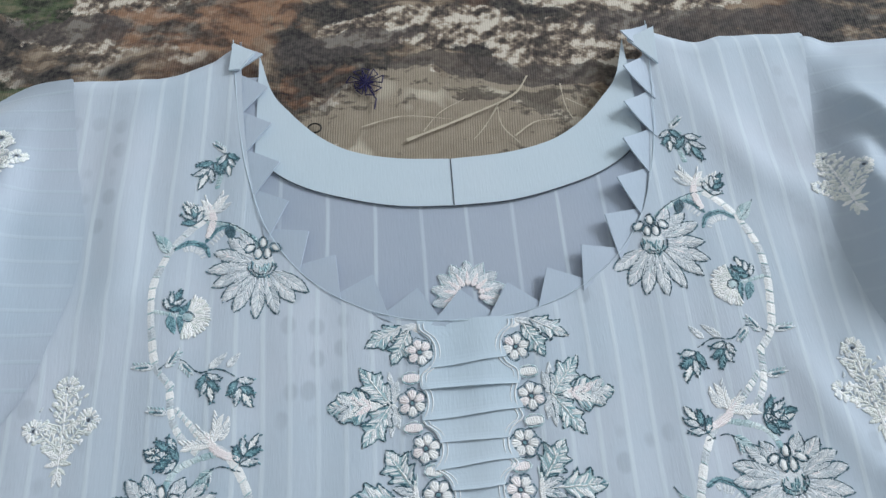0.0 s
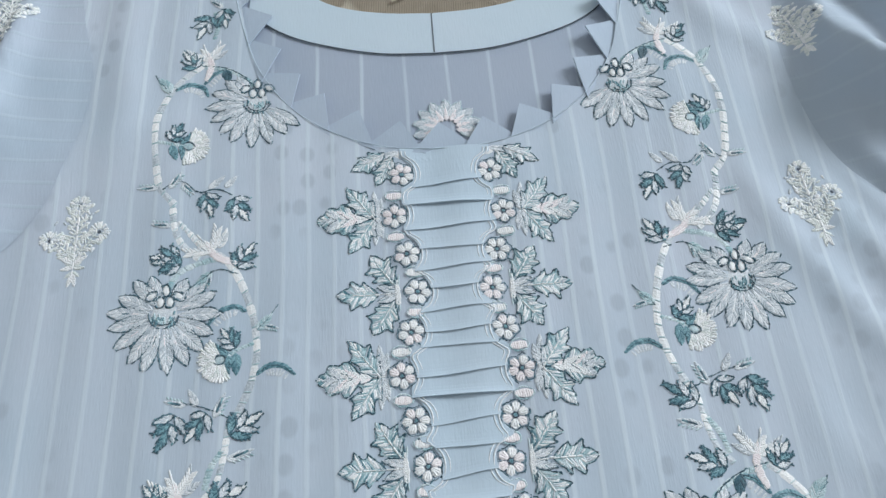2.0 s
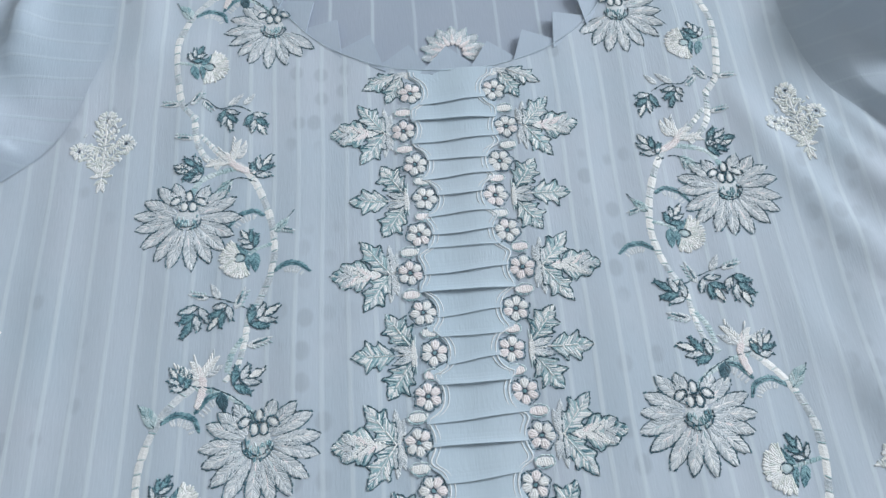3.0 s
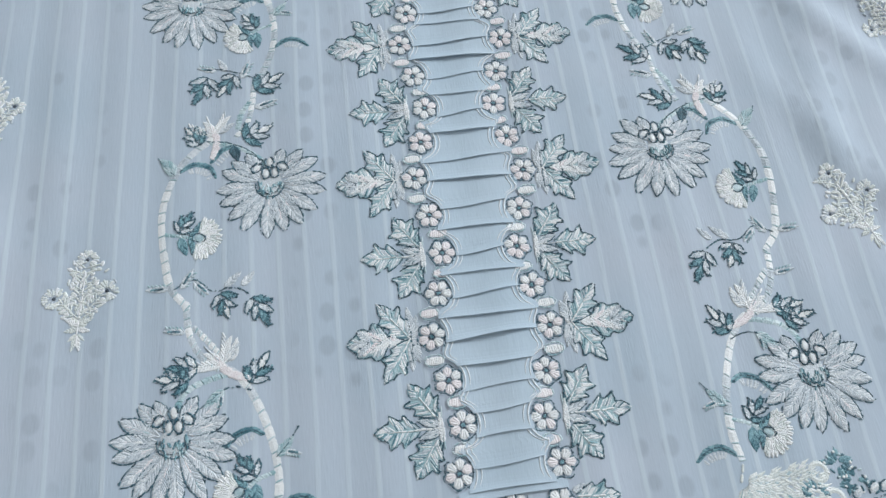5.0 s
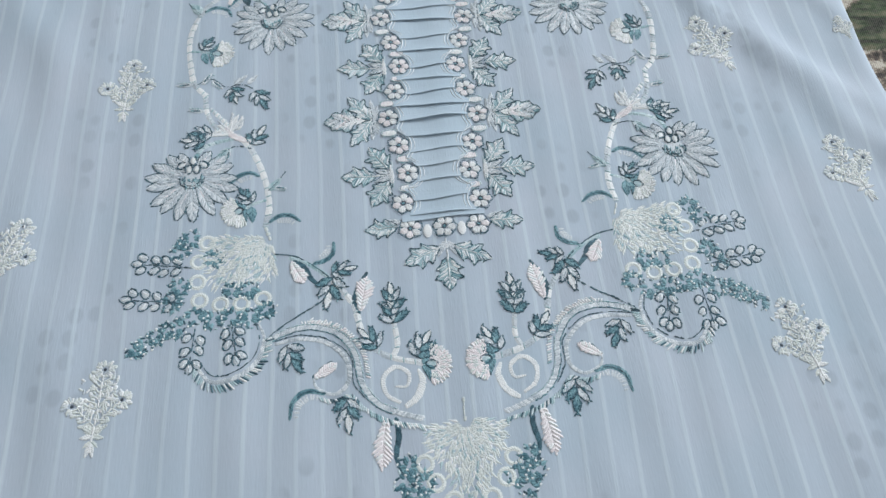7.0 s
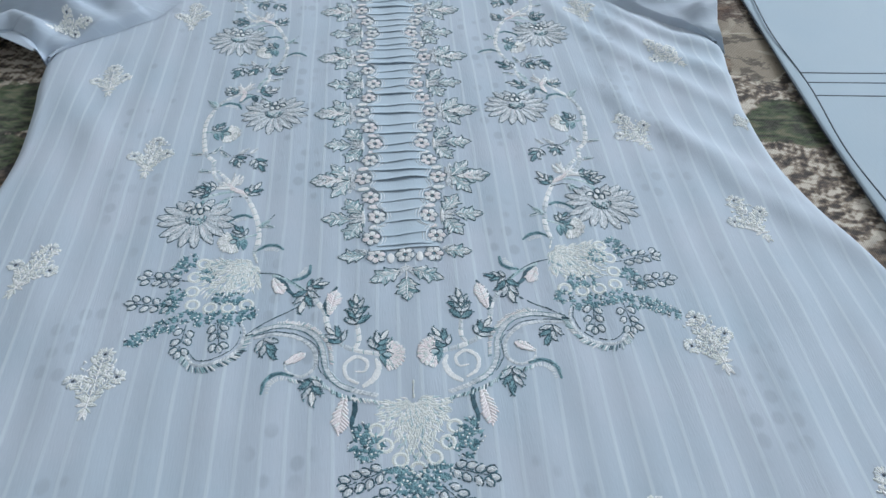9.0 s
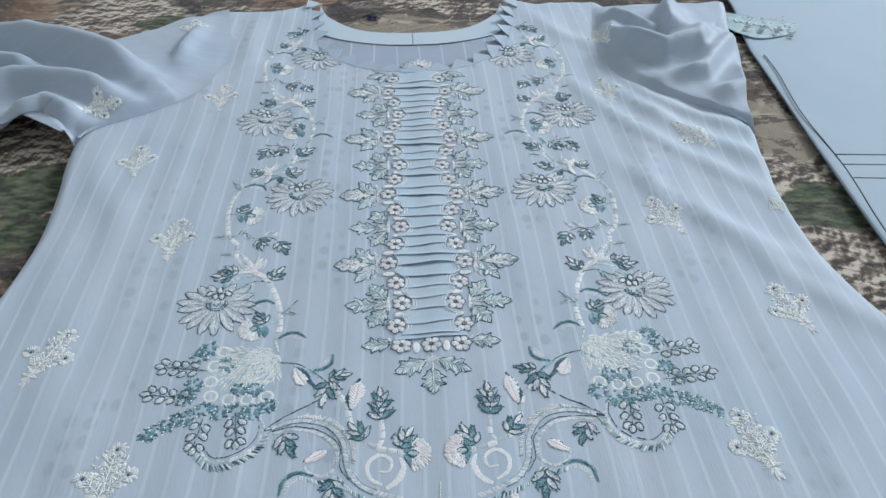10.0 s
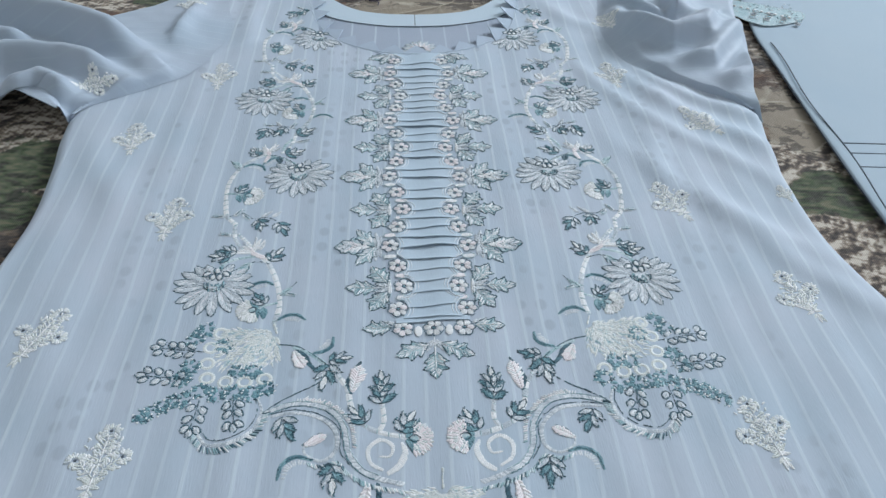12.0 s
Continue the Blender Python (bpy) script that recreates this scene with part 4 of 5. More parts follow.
def sunflower(side, x, y, du=0.0, dv=0.0, turn=0.0, size=1.0, dark=DARK):
    """A daisy-like flower with long outlined petals; x, y is the cluster of beads at its crown."""
    m = Motif(side, du, dv)
    cx, cy = x, y - 0.0075 * size
    count = 16
    for i in range(count):
        f = i / (count - 1)
        ang = 64 - 308 * f + turn + random.uniform(-3, 3)
        long = (0.0128 + 0.0066 * math.sin(math.pi * f) ** 0.5) * size * random.uniform(0.93, 1.05)
        ox, oy = along(cx, cy, ang, 0.0050 * size)
        tip = along(ox, oy, ang, long)
        if m.hidden(*tip) or m.hidden(*along(ox, oy, ang, long * 0.5)):
            continue
        wide = 0.0058 * size
        m.leaf("petal", SILVER, ox, oy, ang, long, wide, 10, 0.0011, round_=1.2)
        for k in range(5):
            q = along(ox, oy, ang, long * random.uniform(0.05, 0.7), random.uniform(-0.3, 0.3) * wide * 0.6)
            m.stitch("petal_stitching", random.choice((WHITE, PINK, SAGE, DARK) if k > 2 else (WHITE, PINK)), *q, *along(*q, ang, random.uniform(0.003, 0.005)), 0.0008, 0.0019)
        for s in (-1, 1):
            edge = [along(ox, oy, ang, long * t * 1.04, s * (wide / 2 + 0.0002) * math.sin(math.pi * min(1, t) ** 1.2) ** 0.8) for t in (0.22, 0.4, 0.55, 0.7, 0.82, 0.92, 0.999)]
            m.line("outline", dark, edge, 0.0008, 0.0019)
    if not m.layers:
        return None
    m.pad("disc", SILVER, cx, cy, 0.0052 * size, 0.0060 * size, top=0.0014)
    for r in (0.0046, 0.0061):
        m.line("outline", dark, [along(cx, cy, a, r * size) for a in range(170, 372, 12)], 0.0009, 0.0015, z=0.0036)
    for k in range(36):
        q = along(cx, cy, random.uniform(150, 390), random.uniform(0.001, 0.0056) * size)
        m.stitch("disc_stitching", TEAL if k % 2 else SAGE, *q, q[0] + random.uniform(-0.001, 0.001), q[1] - 0.002, 0.0008, 0.0036)
    for i, (bx, by) in enumerate(((-0.0055, 0.0005), (0.0055, 0.0002), (-0.0018, -0.0022), (0.0020, -0.0022), (0.0, 0.0030))):
        ang = (35, -35, 90, 90, 90)[i]
        m.pad("bead", WHITE, x + bx * size, y + by * size, 0.0023 * size, 0.0014 * size, ang, 10, 0.0026)
        m.line("outline", dark, m.oval(x + bx * size, y + by * size, 0.0028 * size, 0.0019 * size, ang), 0.0011, 0.0013, close=True, z=0.0040)
    return m.done("embroidered_daisy", "daisy in silver satin stitch with dark outlined petals")


def fan_flower(m, x, y, angle, r=0.0095, mat=WHITE):
    """A half-open carnation seen from the side: a fan of stitches, a bead and two teal leaves."""
    r *= 0.94
    for i in range(13):
        a = angle - 84 + 168 * i / 12
        m.leaf("fan_petal", mat if mat is PINK or i % 3 else CREAM, *along(x, y, a, r * 0.20), a, r * random.uniform(0.74, 0.84), r * 0.25, 6, 0.0010, round_=1.6)
    for i in range(26):
        a = angle - 86 + 172 * i / 25
        q = along(x, y, a, r * random.uniform(0.70, 0.80))
        m.stitch("fan_stitching", random.choice((mat, WHITE, CREAM)), *q, *along(*q, a + random.uniform(-25, 25), r * 0.26), 0.0009, 0.0030)
        q = along(x, y, a, r * random.uniform(0.3, 0.5))
        m.stitch("fan_stitching", random.choice((mat, mat, CREAM)), *q, *along(*q, a, r * 0.3), 0.0008, 0.0028)
    m.pad("bead", SAGE, *along(x, y, angle, r * 0.05), r * 0.24, r * 0.17, angle, 9, 0.0016)
    m.line("outline", DARK, m.oval(*along(x, y, angle, r * 0.05), r * 0.28, r * 0.21, angle, 12), 0.0008, 0.0015, close=True, z=0.0034)
    for e in (62, -62):
        o = along(x, y, angle + 180, r * 0.35)
        m.leaf("dark_leaf", TEAL, *o, angle + e, r * 0.70, r * 0.26, 6, 0.0014)
        for i in range(6):
            q = along(*o, angle + e, r * (0.15 + 0.1 * i))
            m.stitch("barb_stitching", DARK if i % 2 else TEAL, *q, *along(*q, angle + e * 1.6, r * 0.22), 0.0007, 0.0026)


def trumpet(m, x, y, angle, size=0.013, flip=1):
    """A flaring blossom at the head of a stem: a blush throat and feathered white petals."""
    size *= 1.12
    foot = along(x, y, angle, -size * 0.9, -flip * size * 0.28)
    mid = along(x, y, angle, -size * 0.35, flip * size * 0.02)
    m.band("throat_stitching", PINK, [foot, mid, along(x, y, angle, size * 0.2)], 0.0036, 0.0006, 0.5, 0.0010, 0.0022)
    for d, l in ((46, 0.86), (-40, 0.80), (4, 0.62)):
        o = along(x, y, angle, -size * 0.12)
        m.leaf("petal", WHITE if d else PINK, *o, angle + d, size * l, size * 0.26, 8, 0.0012, bend=0.6 if d > 0 else -0.6)
        for i in range(6):
            q = along(*o, angle + d * 1.1, size * l * (0.2 + 0.13 * i))
            m.stitch("barb_stitching", random.choice((WHITE, SILVER)), *q, *along(*q, angle + d * 0.3, size * 0.22), 0.0008, 0.0026)
    m.leaf("petal", SILVER, *along(x, y, angle, -size * 0.1, -size * 0.1), angle - 75, size * 0.6, size * 0.24, 6)


def inner_unit(side, du, dv, first=False):
    """A length of vine that bows away from the middle, with a daisy on its inner side."""
    m = Motif(side, du, dv)
    m.stem("stem", SILVER, [(-0.107, -0.110), (-0.117, -0.118), (-0.124, -0.127), (-0.129, -0.141), (-0.1295, -0.154), (-0.128, -0.166), (-0.125, -0.179), (-0.118, -0.188)])
    m.stem("stem", SILVER, [(-0.119, -0.186), (-0.117, -0.200), (-0.112, -0.209), (-0.106, -0.214)], 0.0030, 0.0035)
    m.stem("stem", SILVER, [(-0.116, -0.196), (-0.109, -0.204), (-0.103, -0.212)], 0.0026, 0.003)
    m.line("outline", DARK, spline([(-0.111, -0.1125), (-0.1015, -0.1145), (-0.093, -0.119), (-0.087, -0.125)], 0.0016), 0.0008, 0.002)
    m.stem("stem", SAGE, [(-0.110, -0.1135), (-0.100, -0.116), (-0.090, -0.122), (-0.086, -0.127)], 0.0024, 0.0035)
    if not first:
        m.stem("stem", SAGE, [(-0.098, -0.108), (-0.096, -0.100), (-0.092, -0.094)], 0.0026, 0.003)
        bud(m, -0.096, -0.1135, 25, 0.0125)
    trumpet(m, -0.1085, -0.108, 105, 0.013, -1)
    m.leaf("dark_leaf", DARK, -0.100, -0.1155, -75, 0.0085, 0.0048, 7)
    arch_leaf(m, [(-0.100, -0.116), (-0.105, -0.118), (-0.1095, -0.123)], 1)
    bud(m, -0.1135, -0.1145, 125, 0.0105)
    m.leaf("leaf", SAGE, -0.1245, -0.1285, 112, 0.012, 0.0055, 8, bend=0.6)
    m.line("outline", DARK, [(-0.1245, -0.128), (-0.130, -0.122), (-0.1325, -0.117)], 0.0007, 0.0017)
    arch_leaf(m, [(-0.1225, -0.1265), (-0.1165, -0.1235), (-0.110, -0.1255), (-0.1075, -0.1305)], -1)
    m.stem("stem", SAGE, [(-0.1285, -0.155), (-0.122, -0.1565), (-0.116, -0.158)], 0.0018, 0.003)
    bud(m, -0.1225, -0.1555, 62, 0.0095)
    m.leaf("dark_leaf", TEAL, -0.1220, -0.1570, -70, 0.009, 0.004, 6)
    fan_flower(m, -0.1145, -0.158, -12, 0.0105)
    # twig with hanging buds below
    m.line("outline", DARK, spline([(-0.124, -0.180), (-0.116, -0.176), (-0.108, -0.182), (-0.100, -0.181), (-0.093, -0.185)], 0.0016), 0.0008, 0.002)
    small_leaf(m, -0.121, -0.180, 60, 0.0085)
    small_leaf(m, -0.116, -0.177, -45, 0.0075)
    bud(m, -0.1055, -0.1825, -70, 0.0105)
    bud(m, -0.0930, -0.1855, -62, 0.0120)
    m.leaf("pale_leaf", SILVER, -0.104, -0.181, 42, 0.0095, 0.0032, 6)
    m.leaf("pale_leaf", SILVER, -0.097, -0.181, 48, 0.0080, 0.0030, 6)
    small_leaf(m, -0.1255, -0.179, 178, 0.0085)
    small_leaf(m, -0.1185, -0.198, 172, 0.0080)
    bud(m, -0.1135, -0.2125, 178, 0.0110)
    if first:
        bud(m, -0.108, -0.082, -115, 0.013)
        bud(m, -0.103, -0.078, -80, 0.011)
        m.stem("stem", SAGE, [(-0.1065, -0.097), (-0.105, -0.088), (-0.107, -0.080)], 0.0024, 0.003)
        small_leaf(m, -0.103, -0.078, 140, 0.008)
    m.done("embroidered_vine", "pale stem with teal leaf buds, a carnation and blossoms")
    sunflower(side, -0.0845, -0.1285, du, dv, 4)


def outer_unit(side, du, dv, last=False):
    """A length of vine that bows towards the middle, with a daisy on its outer side."""
    m = Motif(side, du, dv)
    m.stem("stem", SILVER, [(-0.103, -0.0105), (-0.096, -0.0145), (-0.091, -0.0205), (-0.086, -0.031), (-0.082, -0.044), (-0.0805, -0.057), (-0.082, -0.068)])
    if not last:
        m.stem("stem", SILVER, [(-0.082, -0.068), (-0.0855, -0.077), (-0.0905, -0.086)], 0.0030, 0.004)
        m.stem("stem", SILVER, [(-0.0905, -0.086), (-0.0915, -0.096), (-0.094, -0.106), (-0.099, -0.112)], 0.0026, 0.0035)
    m.stem("stem", SAGE, [(-0.098, -0.0145), (-0.107, -0.0165), (-0.114, -0.020), (-0.118, -0.027)], 0.0026, 0.0035)
    trumpet(m, -0.1015, -0.0095, 128, 0.0135, 1)
    m.leaf("petal", WHITE, -0.098, -0.010, 62, 0.010, 0.0036, 7, bend=0.4)
    bud(m, -0.0905, -0.0195, 58, 0.0115)
    bud(m, -0.1125, -0.0165, 172, 0.0115)
    m.line("outline", DARK, spline([(-0.0895, -0.022), (-0.097, -0.0195), (-0.103, -0.0225), (-0.108, -0.0265)], 0.0016), 0.0008, 0.002)
    m.leaf("leaf", SAGE, -0.100, -0.0205, -140, 0.010, 0.0042, 7)
    small_leaf(m, -0.101, -0.0215, -95, 0.0055)
    arch_leaf(m, [(-0.0855, -0.0390), (-0.090, -0.0365), (-0.0965, -0.0385), (-0.1005, -0.0435)], 1)
    m.leaf("leaf", SAGE, -0.0810, -0.0475, 48, 0.0095, 0.0042, 7)
    m.line("outline", DARK, [(-0.0810, -0.0475), (-0.0765, -0.0425), (-0.0725, -0.0370)], 0.0007, 0.0017)
    small_leaf(m, -0.0785, -0.0455, -15, 0.006)
    bud(m, -0.0885, -0.0545, 128, 0.0098)
    m.leaf("dark_leaf", TEAL, -0.0890, -0.0560, -85, 0.0095, 0.0045, 6)
    fan_flower(m, -0.0945, -0.0585, 205, 0.0100)
    m.stem("stem", SAGE, [(-0.0815, -0.0525), (-0.0875, -0.0545), (-0.0925, -0.0575)], 0.0018, 0.003)
    arch_leaf(m, [(-0.0805, -0.0655), (-0.0755, -0.0625), (-0.070, -0.0630), (-0.0655, -0.0665)], -1)
    if not last:
        m.line("outline", DARK, spline([(-0.088, -0.083), (-0.096, -0.079), (-0.104, -0.076), (-0.113, -0.074)], 0.0016), 0.0007, 0.002)
        small_leaf(m, -0.107, -0.076, 165, 0.0080)
        m.leaf("pale_leaf", SILVER, -0.1025, -0.0770, 118, 0.0085, 0.0032, 6)
        bud(m, -0.1105, -0.0785, -112, 0.0135)
        bud(m, -0.0985, -0.0790, -125, 0.0115)
        small_leaf(m, -0.0960, -0.0820, 68, 0.0095)
        bud(m, -0.0905, -0.0885, 32, 0.0125)
        small_leaf(m, -0.0905, -0.0975, 18, 0.0095)
    m.done("embroidered_vine", "pale stem with teal leaf buds, a carnation and blossoms")
    sunflower(side, -0.1185, -0.0305, du, dv, -4)


for s in (1, -1):
    inner_unit(s, 0.0, 0.200, True)
    outer_unit(s, 0.0, 0.0)
    inner_unit(s, 0.0, 0.0)
    outer_unit(s, -0.004, -0.2015, True)


# ---- the flower borders beside the tucked panel ----
def proud(u, v):
    """Stitching that lies over the edge of the tucked panel."""
    return lie(u, v) + 0.0004


def eyelet_flower(side, x, y):
    m = Motif(side, on=proud)
    t0 = random.uniform(0, 60)
    for i in range(6):
        a = t0 + 60 * i + random.uniform(-4, 4)
        tone = PINK if random.random() < 0.45 else WHITE
        m.leaf("petal", tone, *along(x, y, a, 0.0012), a, 0.0042, 0.0036, 7, 0.0006, round_=1.25, power=0.6)
        for d in (-16, 0, 16):
            q = along(x, y, a + d * 0.7, 0.0017)
            m.stitch("petal_stitching", tone, *q, *along(*q, a + d, random.uniform(0.0028, 0.0036)), 0.0009, 0.0022)
        q = along(x, y, a + 30, 0.0034)
        m.stitch("outline", DARK, *q, *along(*q, a + 30 + random.uniform(-20, 20), 0.0016), 0.0005, 0.0018)
    rim = []
    for i in range(30):
        a = t0 + 12 * i
        rim.append(along(x, y, a, (0.0057 + 0.0006 * math.cos(radians(6 * (a - t0)))) * random.uniform(0.96, 1.04)))
    m.line("outline", DARK, rim, 0.0007, 0.0014, close=True, z=0.0016)
    m.pad("eye", TEAL, x, y, 0.0009, 0.0009, 0, 8, 0.0008, 0.0008)
    m.line("eye_rim", HEM, m.oval(x, y, 0.0012, 0.0012, 0, 8), 0.0007, 0.0012, close=True, z=0.0026)
    return m.done("embroidered_flower", "small white six-petalled flower with a dark eye")


def wing_leaf(side, x, y, turned=0.0):
    """The large spray of leaves beside a single flower."""
    m = Motif(side)
    nx = x - 0.0085
    for ang, L, W in ((128, 0.0170, 0.0105), (-125, 0.0172, 0.0105)):
        outline_leaf(m, nx, y, ang + turned, L, W, "leaf", SAGE, lobes=3)
    for ang, L in ((95, 0.0135), (-95, 0.0130), (78, 0.0100), (-78, 0.0100)):
        m.leaf("pale_leaf", SILVER, nx + 0.001, y, ang, L, 0.0038, 8, 0.0012)
    outline_leaf(m, nx - 0.0080, y, 180 + turned, 0.0145, 0.0140, "leaf", SAGE, lobes=5, vein=False)
    for i in range(6):
        f = i / 5
        for s in (-1, 1):
            q = along(nx, y, 180 + turned, 0.004 + 0.0085 * f)
            m.leaf("barb_stitching", PINK if random.random() < 0.3 else WHITE, *q, 180 + turned - s * 38, 0.0035 + 0.0045 * f, 0.0017, 4, 0.0013, 0.0008)
    for s in (-1, 0, 1):
        q = along(nx, y, 180 + turned, 0.0155)
        m.leaf("pale_leaf", SILVER, *q, 180 + turned + 45 * s, 0.0075, 0.0034, 6, 0.0016, 0.0006)
    m.line("vein", WHITE, [(x - 0.0065, y), (nx - 0.014, y)], 0.0012, 0.003, z=0.0018)
    return m.done("embroidered_leaf_spray", "sage and silver leaf spray with dark outline")


def small_wing(side, x, y):
    """The lighter spray of three lobed leaves beside a run of three flowers."""
    m = Motif(side)
    nx = x - 0.0085
    outline_leaf(m, nx - 0.0075, y, 180, 0.0150, 0.0122, "leaf", SAGE, lobes=3)
    outline_leaf(m, nx - 0.0014, y + 0.0040, 124, 0.0142, 0.0120, "leaf", SAGE, lobes=3)
    outline_leaf(m, nx - 0.0014, y - 0.0040, -124, 0.0142, 0.0120, "leaf", SAGE, lobes=3)
    m.line("vein", WHITE, [(nx, y), (nx - 0.009, y)], 0.0010, 0.0026, z=0.0026)
    for e in (-1, 1):
        leaflet(m, nx + 0.001, y + e * 0.0008, 180 - e * 16, 0.0100, 0.0034, "pale_leaf", SILVER, DARK, 0.0007)
        for k in range(5):
            q = along(nx + 0.001, y + e * 0.002, 100 * e + 6 * k, 0.001)
            m.stitch("leaf_base", DARK if k % 2 else SAGE, *q, *along(*q, e * (88 + 12 * k), 0.0055), 0.0006, 0.0022)
    m.leaf("barb_stitching", WHITE, nx + 0.0005, y - 0.006, 92, 0.012, 0.0024, 7, 0.0018)
    for k in range(3):
        m.stitch("leaf_base", TEAL, nx, y + 0.003 + 0.002 * k, nx - 0.001, y + 0.007 + 0.002 * k, 0.0008)
    return m.done("embroidered_leaf_spray", "sage and silver leaf spray with dark outline")


for s in (1, -1):
    for u, v in FLOWERS:
        eyelet_flower(s, -u, v)
    for u, v in PADS:
        m = Motif(s, on=proud)
        tone = PINK if random.random() < 0.6 else WHITE
        m.pad("pad", tone, -u, v, 0.0033, 0.0018, random.uniform(-8, 8), 10, 0.0007)
        for k in range(8):
            q = (-u - 0.0030 + 0.00085 * k, v - 0.0016 + random.uniform(-0.0003, 0.0003))
            m.stitch("pad_stitching", tone, *q, q[0] + random.uniform(0.0002, 0.0010), v + 0.0016, 0.0011, 0.0015)
        m.line("rim_stitching", SAGE, m.oval(-u, v, 0.0040, 0.0025), 0.0009, 0.0016, close=True)
        m.done("embroidered_knot", "blush satin-stitched oval")
    for k in range(4):
        wing_leaf(s, -0.0235, -PERIOD * k)
        small_wing(s, -0.0155, -0.0352 - PERIOD * k)
    # the spray cut off by the neckline
    m = Motif(s)
    outline_leaf(m, -0.0265, 0.0320, 208, 0.0150, 0.0090, "leaf", SAGE, lobes=3)
    outline_leaf(m, -0.0235, 0.0300, -118, 0.0140, 0.0095, "leaf", SAGE, lobes=3)
    m.leaf("pale_leaf", SILVER, -0.020, 0.0325, 195, 0.018, 0.0035, 8)
    m.pad("knot", WHITE, -0.0190, 0.0310, 0.0034, 0.0022)
    m.done("embroidered_leaf_spray", "half leaf spray cut off at the neckline")
    # double scalloped cord
    for off, r in ((0.0008, 0.00055), (-0.0010, 0.0004)):
        pts = []
        for v in np.linspace(0.0325, -0.2685, 420):
            e = 0.25 * (panel_edge(v - 0.0012) + 2 * panel_edge(v) + panel_edge(v + 0.0012))
            pts.append((s * (e + off), v))
        mesh("scalloped_cord", *rope(pts, r * 0.7, 5, 0.0006, lie), SILVER, dress)
for x in (-0.0165, 0.0, 0.0165):
    eyelet_flower(1, x, -0.2768)
m = Motif(on=proud)
for x in (-0.0083, 0.0083):
    m.pad("pad", WHITE, x, -0.2785, 0.0021, 0.0038, 0, 10, 0.0014)
m.done("embroidered_knot", "white satin-stitched oval")
for s in (1, -1):
    m = Motif(s)
    outline_leaf(m, -0.0225, -0.2750, 184, 0.0140, 0.0105, "leaf", SAGE, lobes=3)
    m.leaf("pale_leaf", SILVER, -0.021, -0.273, 168, 0.0085, 0.003, 6)
    m.done("embroidered_leaf_spray", "single lobed leaf")
m = Motif()
outline_leaf(m, 0.0, -0.2935, -90, 0.0150, 0.0130, "leaf", SAGE, lobes=3)
outline_leaf(m, -0.0035, -0.2880, 205, 0.0165, 0.0115, "leaf", SAGE, lobes=3)
outline_leaf(m, 0.0035, -0.2880, -25, 0.0165, 0.0115, "leaf", SAGE, lobes=3)
m.line("vein", WHITE, [(0, -0.283), (0, -0.296)], 0.0014, 0.003, z=0.0018)
for a in (-60, -120, -40, -140):
    m.leaf("pale_leaf", SILVER, 0, -0.285, a, 0.009, 0.0024, 6)
m.done("embroidered_leaf_spray", "three lobed leaves below the panel")


# ---- fruit baskets and scrolls ----
def ring(m, x, y, r=0.0036):
    vs, fs, n = [], [], 36
    for i in range(n):
        a = 360 * i / n
        tooth = 0.0003 * (i % 2)
        vs += [(*along(x, y, a, r * 0.60), 0.0002), (*along(x, y, a + 4, r * 0.86), 0.0015 - tooth), (*along(x, y, a + 8, r * 1.10 + tooth), 0.0002)]
    for i in range(n):
        j = 3 * ((i + 1) % n)
        fs += [(3 * i, 3 * i + 1, j + 1, j), (3 * i + 1, 3 * i + 2, j + 2, j + 1)]
    m.put("ring", CREAM, vs, fs)


def berries(m, x0, y0, x1, y1, n=3):
    ang = math.degrees(math.atan2(y1 - y0, x1 - x0))
    L = math.hypot(x1 - x0, y1 - y0)
    m.line("outline", DARK, [(x0, y0), (x1, y1)], 0.0008, 0.002)
    spots = [(1.05, 0, 0)] + [(0.30 + 0.66 * k / n, s * 0.0031, s) for k in range(n + 1) for s in (-1, 1)]
    for t, off, s in spots:
        q = along(x0, y0, ang, L * t + random.uniform(-0.0006, 0.0006), off * random.uniform(0.8, 1.15))
        a = ang + s * random.uniform(25, 50)
        m.pad("berry", SILVER, *q, 0.0024, 0.0016, a, 8, 0.0014)
        m.line("outline", DARK, m.oval(*q, 0.0028, 0.0020, a, 10), 0.0011, 0.0015, close=True)
        for k in range(3):
            p = along(*q, a, -0.0016 + 0.0009 * k, 0.0004 * (k - 1))
            m.stitch("berry_stitching", random.choice((WHITE, SILVER)), *p, *along(*p, a, 0.0016), 0.0007, 0.0026)


def tuft(m, x, y, r=0.0055, mats=(TEAL, DARK)):
    for i in range(15):
        a = random.uniform(0, 360)
        q = along(x, y, a, r * random.uniform(0.1, 0.65))
        m.leaf("tuft_stitching", mats[0], *q, a + random.uniform(-40, 40), r * 0.75, r * 0.42, 5, 0.0014, power=1.0)
    for i in range(9):
        a = 40 * i + random.uniform(-12, 12)
        q = along(x, y, a, r * random.uniform(0.75, 1.05))
        m.stitch("rim_stitching", SAGE if i % 2 else WHITE, *q, *along(*q, a + random.uniform(40, 120), 0.0013), 0.0009, 0.0024)
    for i in range(7):
        a = 51 * i + random.uniform(-15, 15)
        q = along(x, y, a, r * 0.7)
        m.stitch("outline", DARK, *q, *along(*q, a + random.uniform(50, 110), 0.0026), 0.0009, 0.0017)


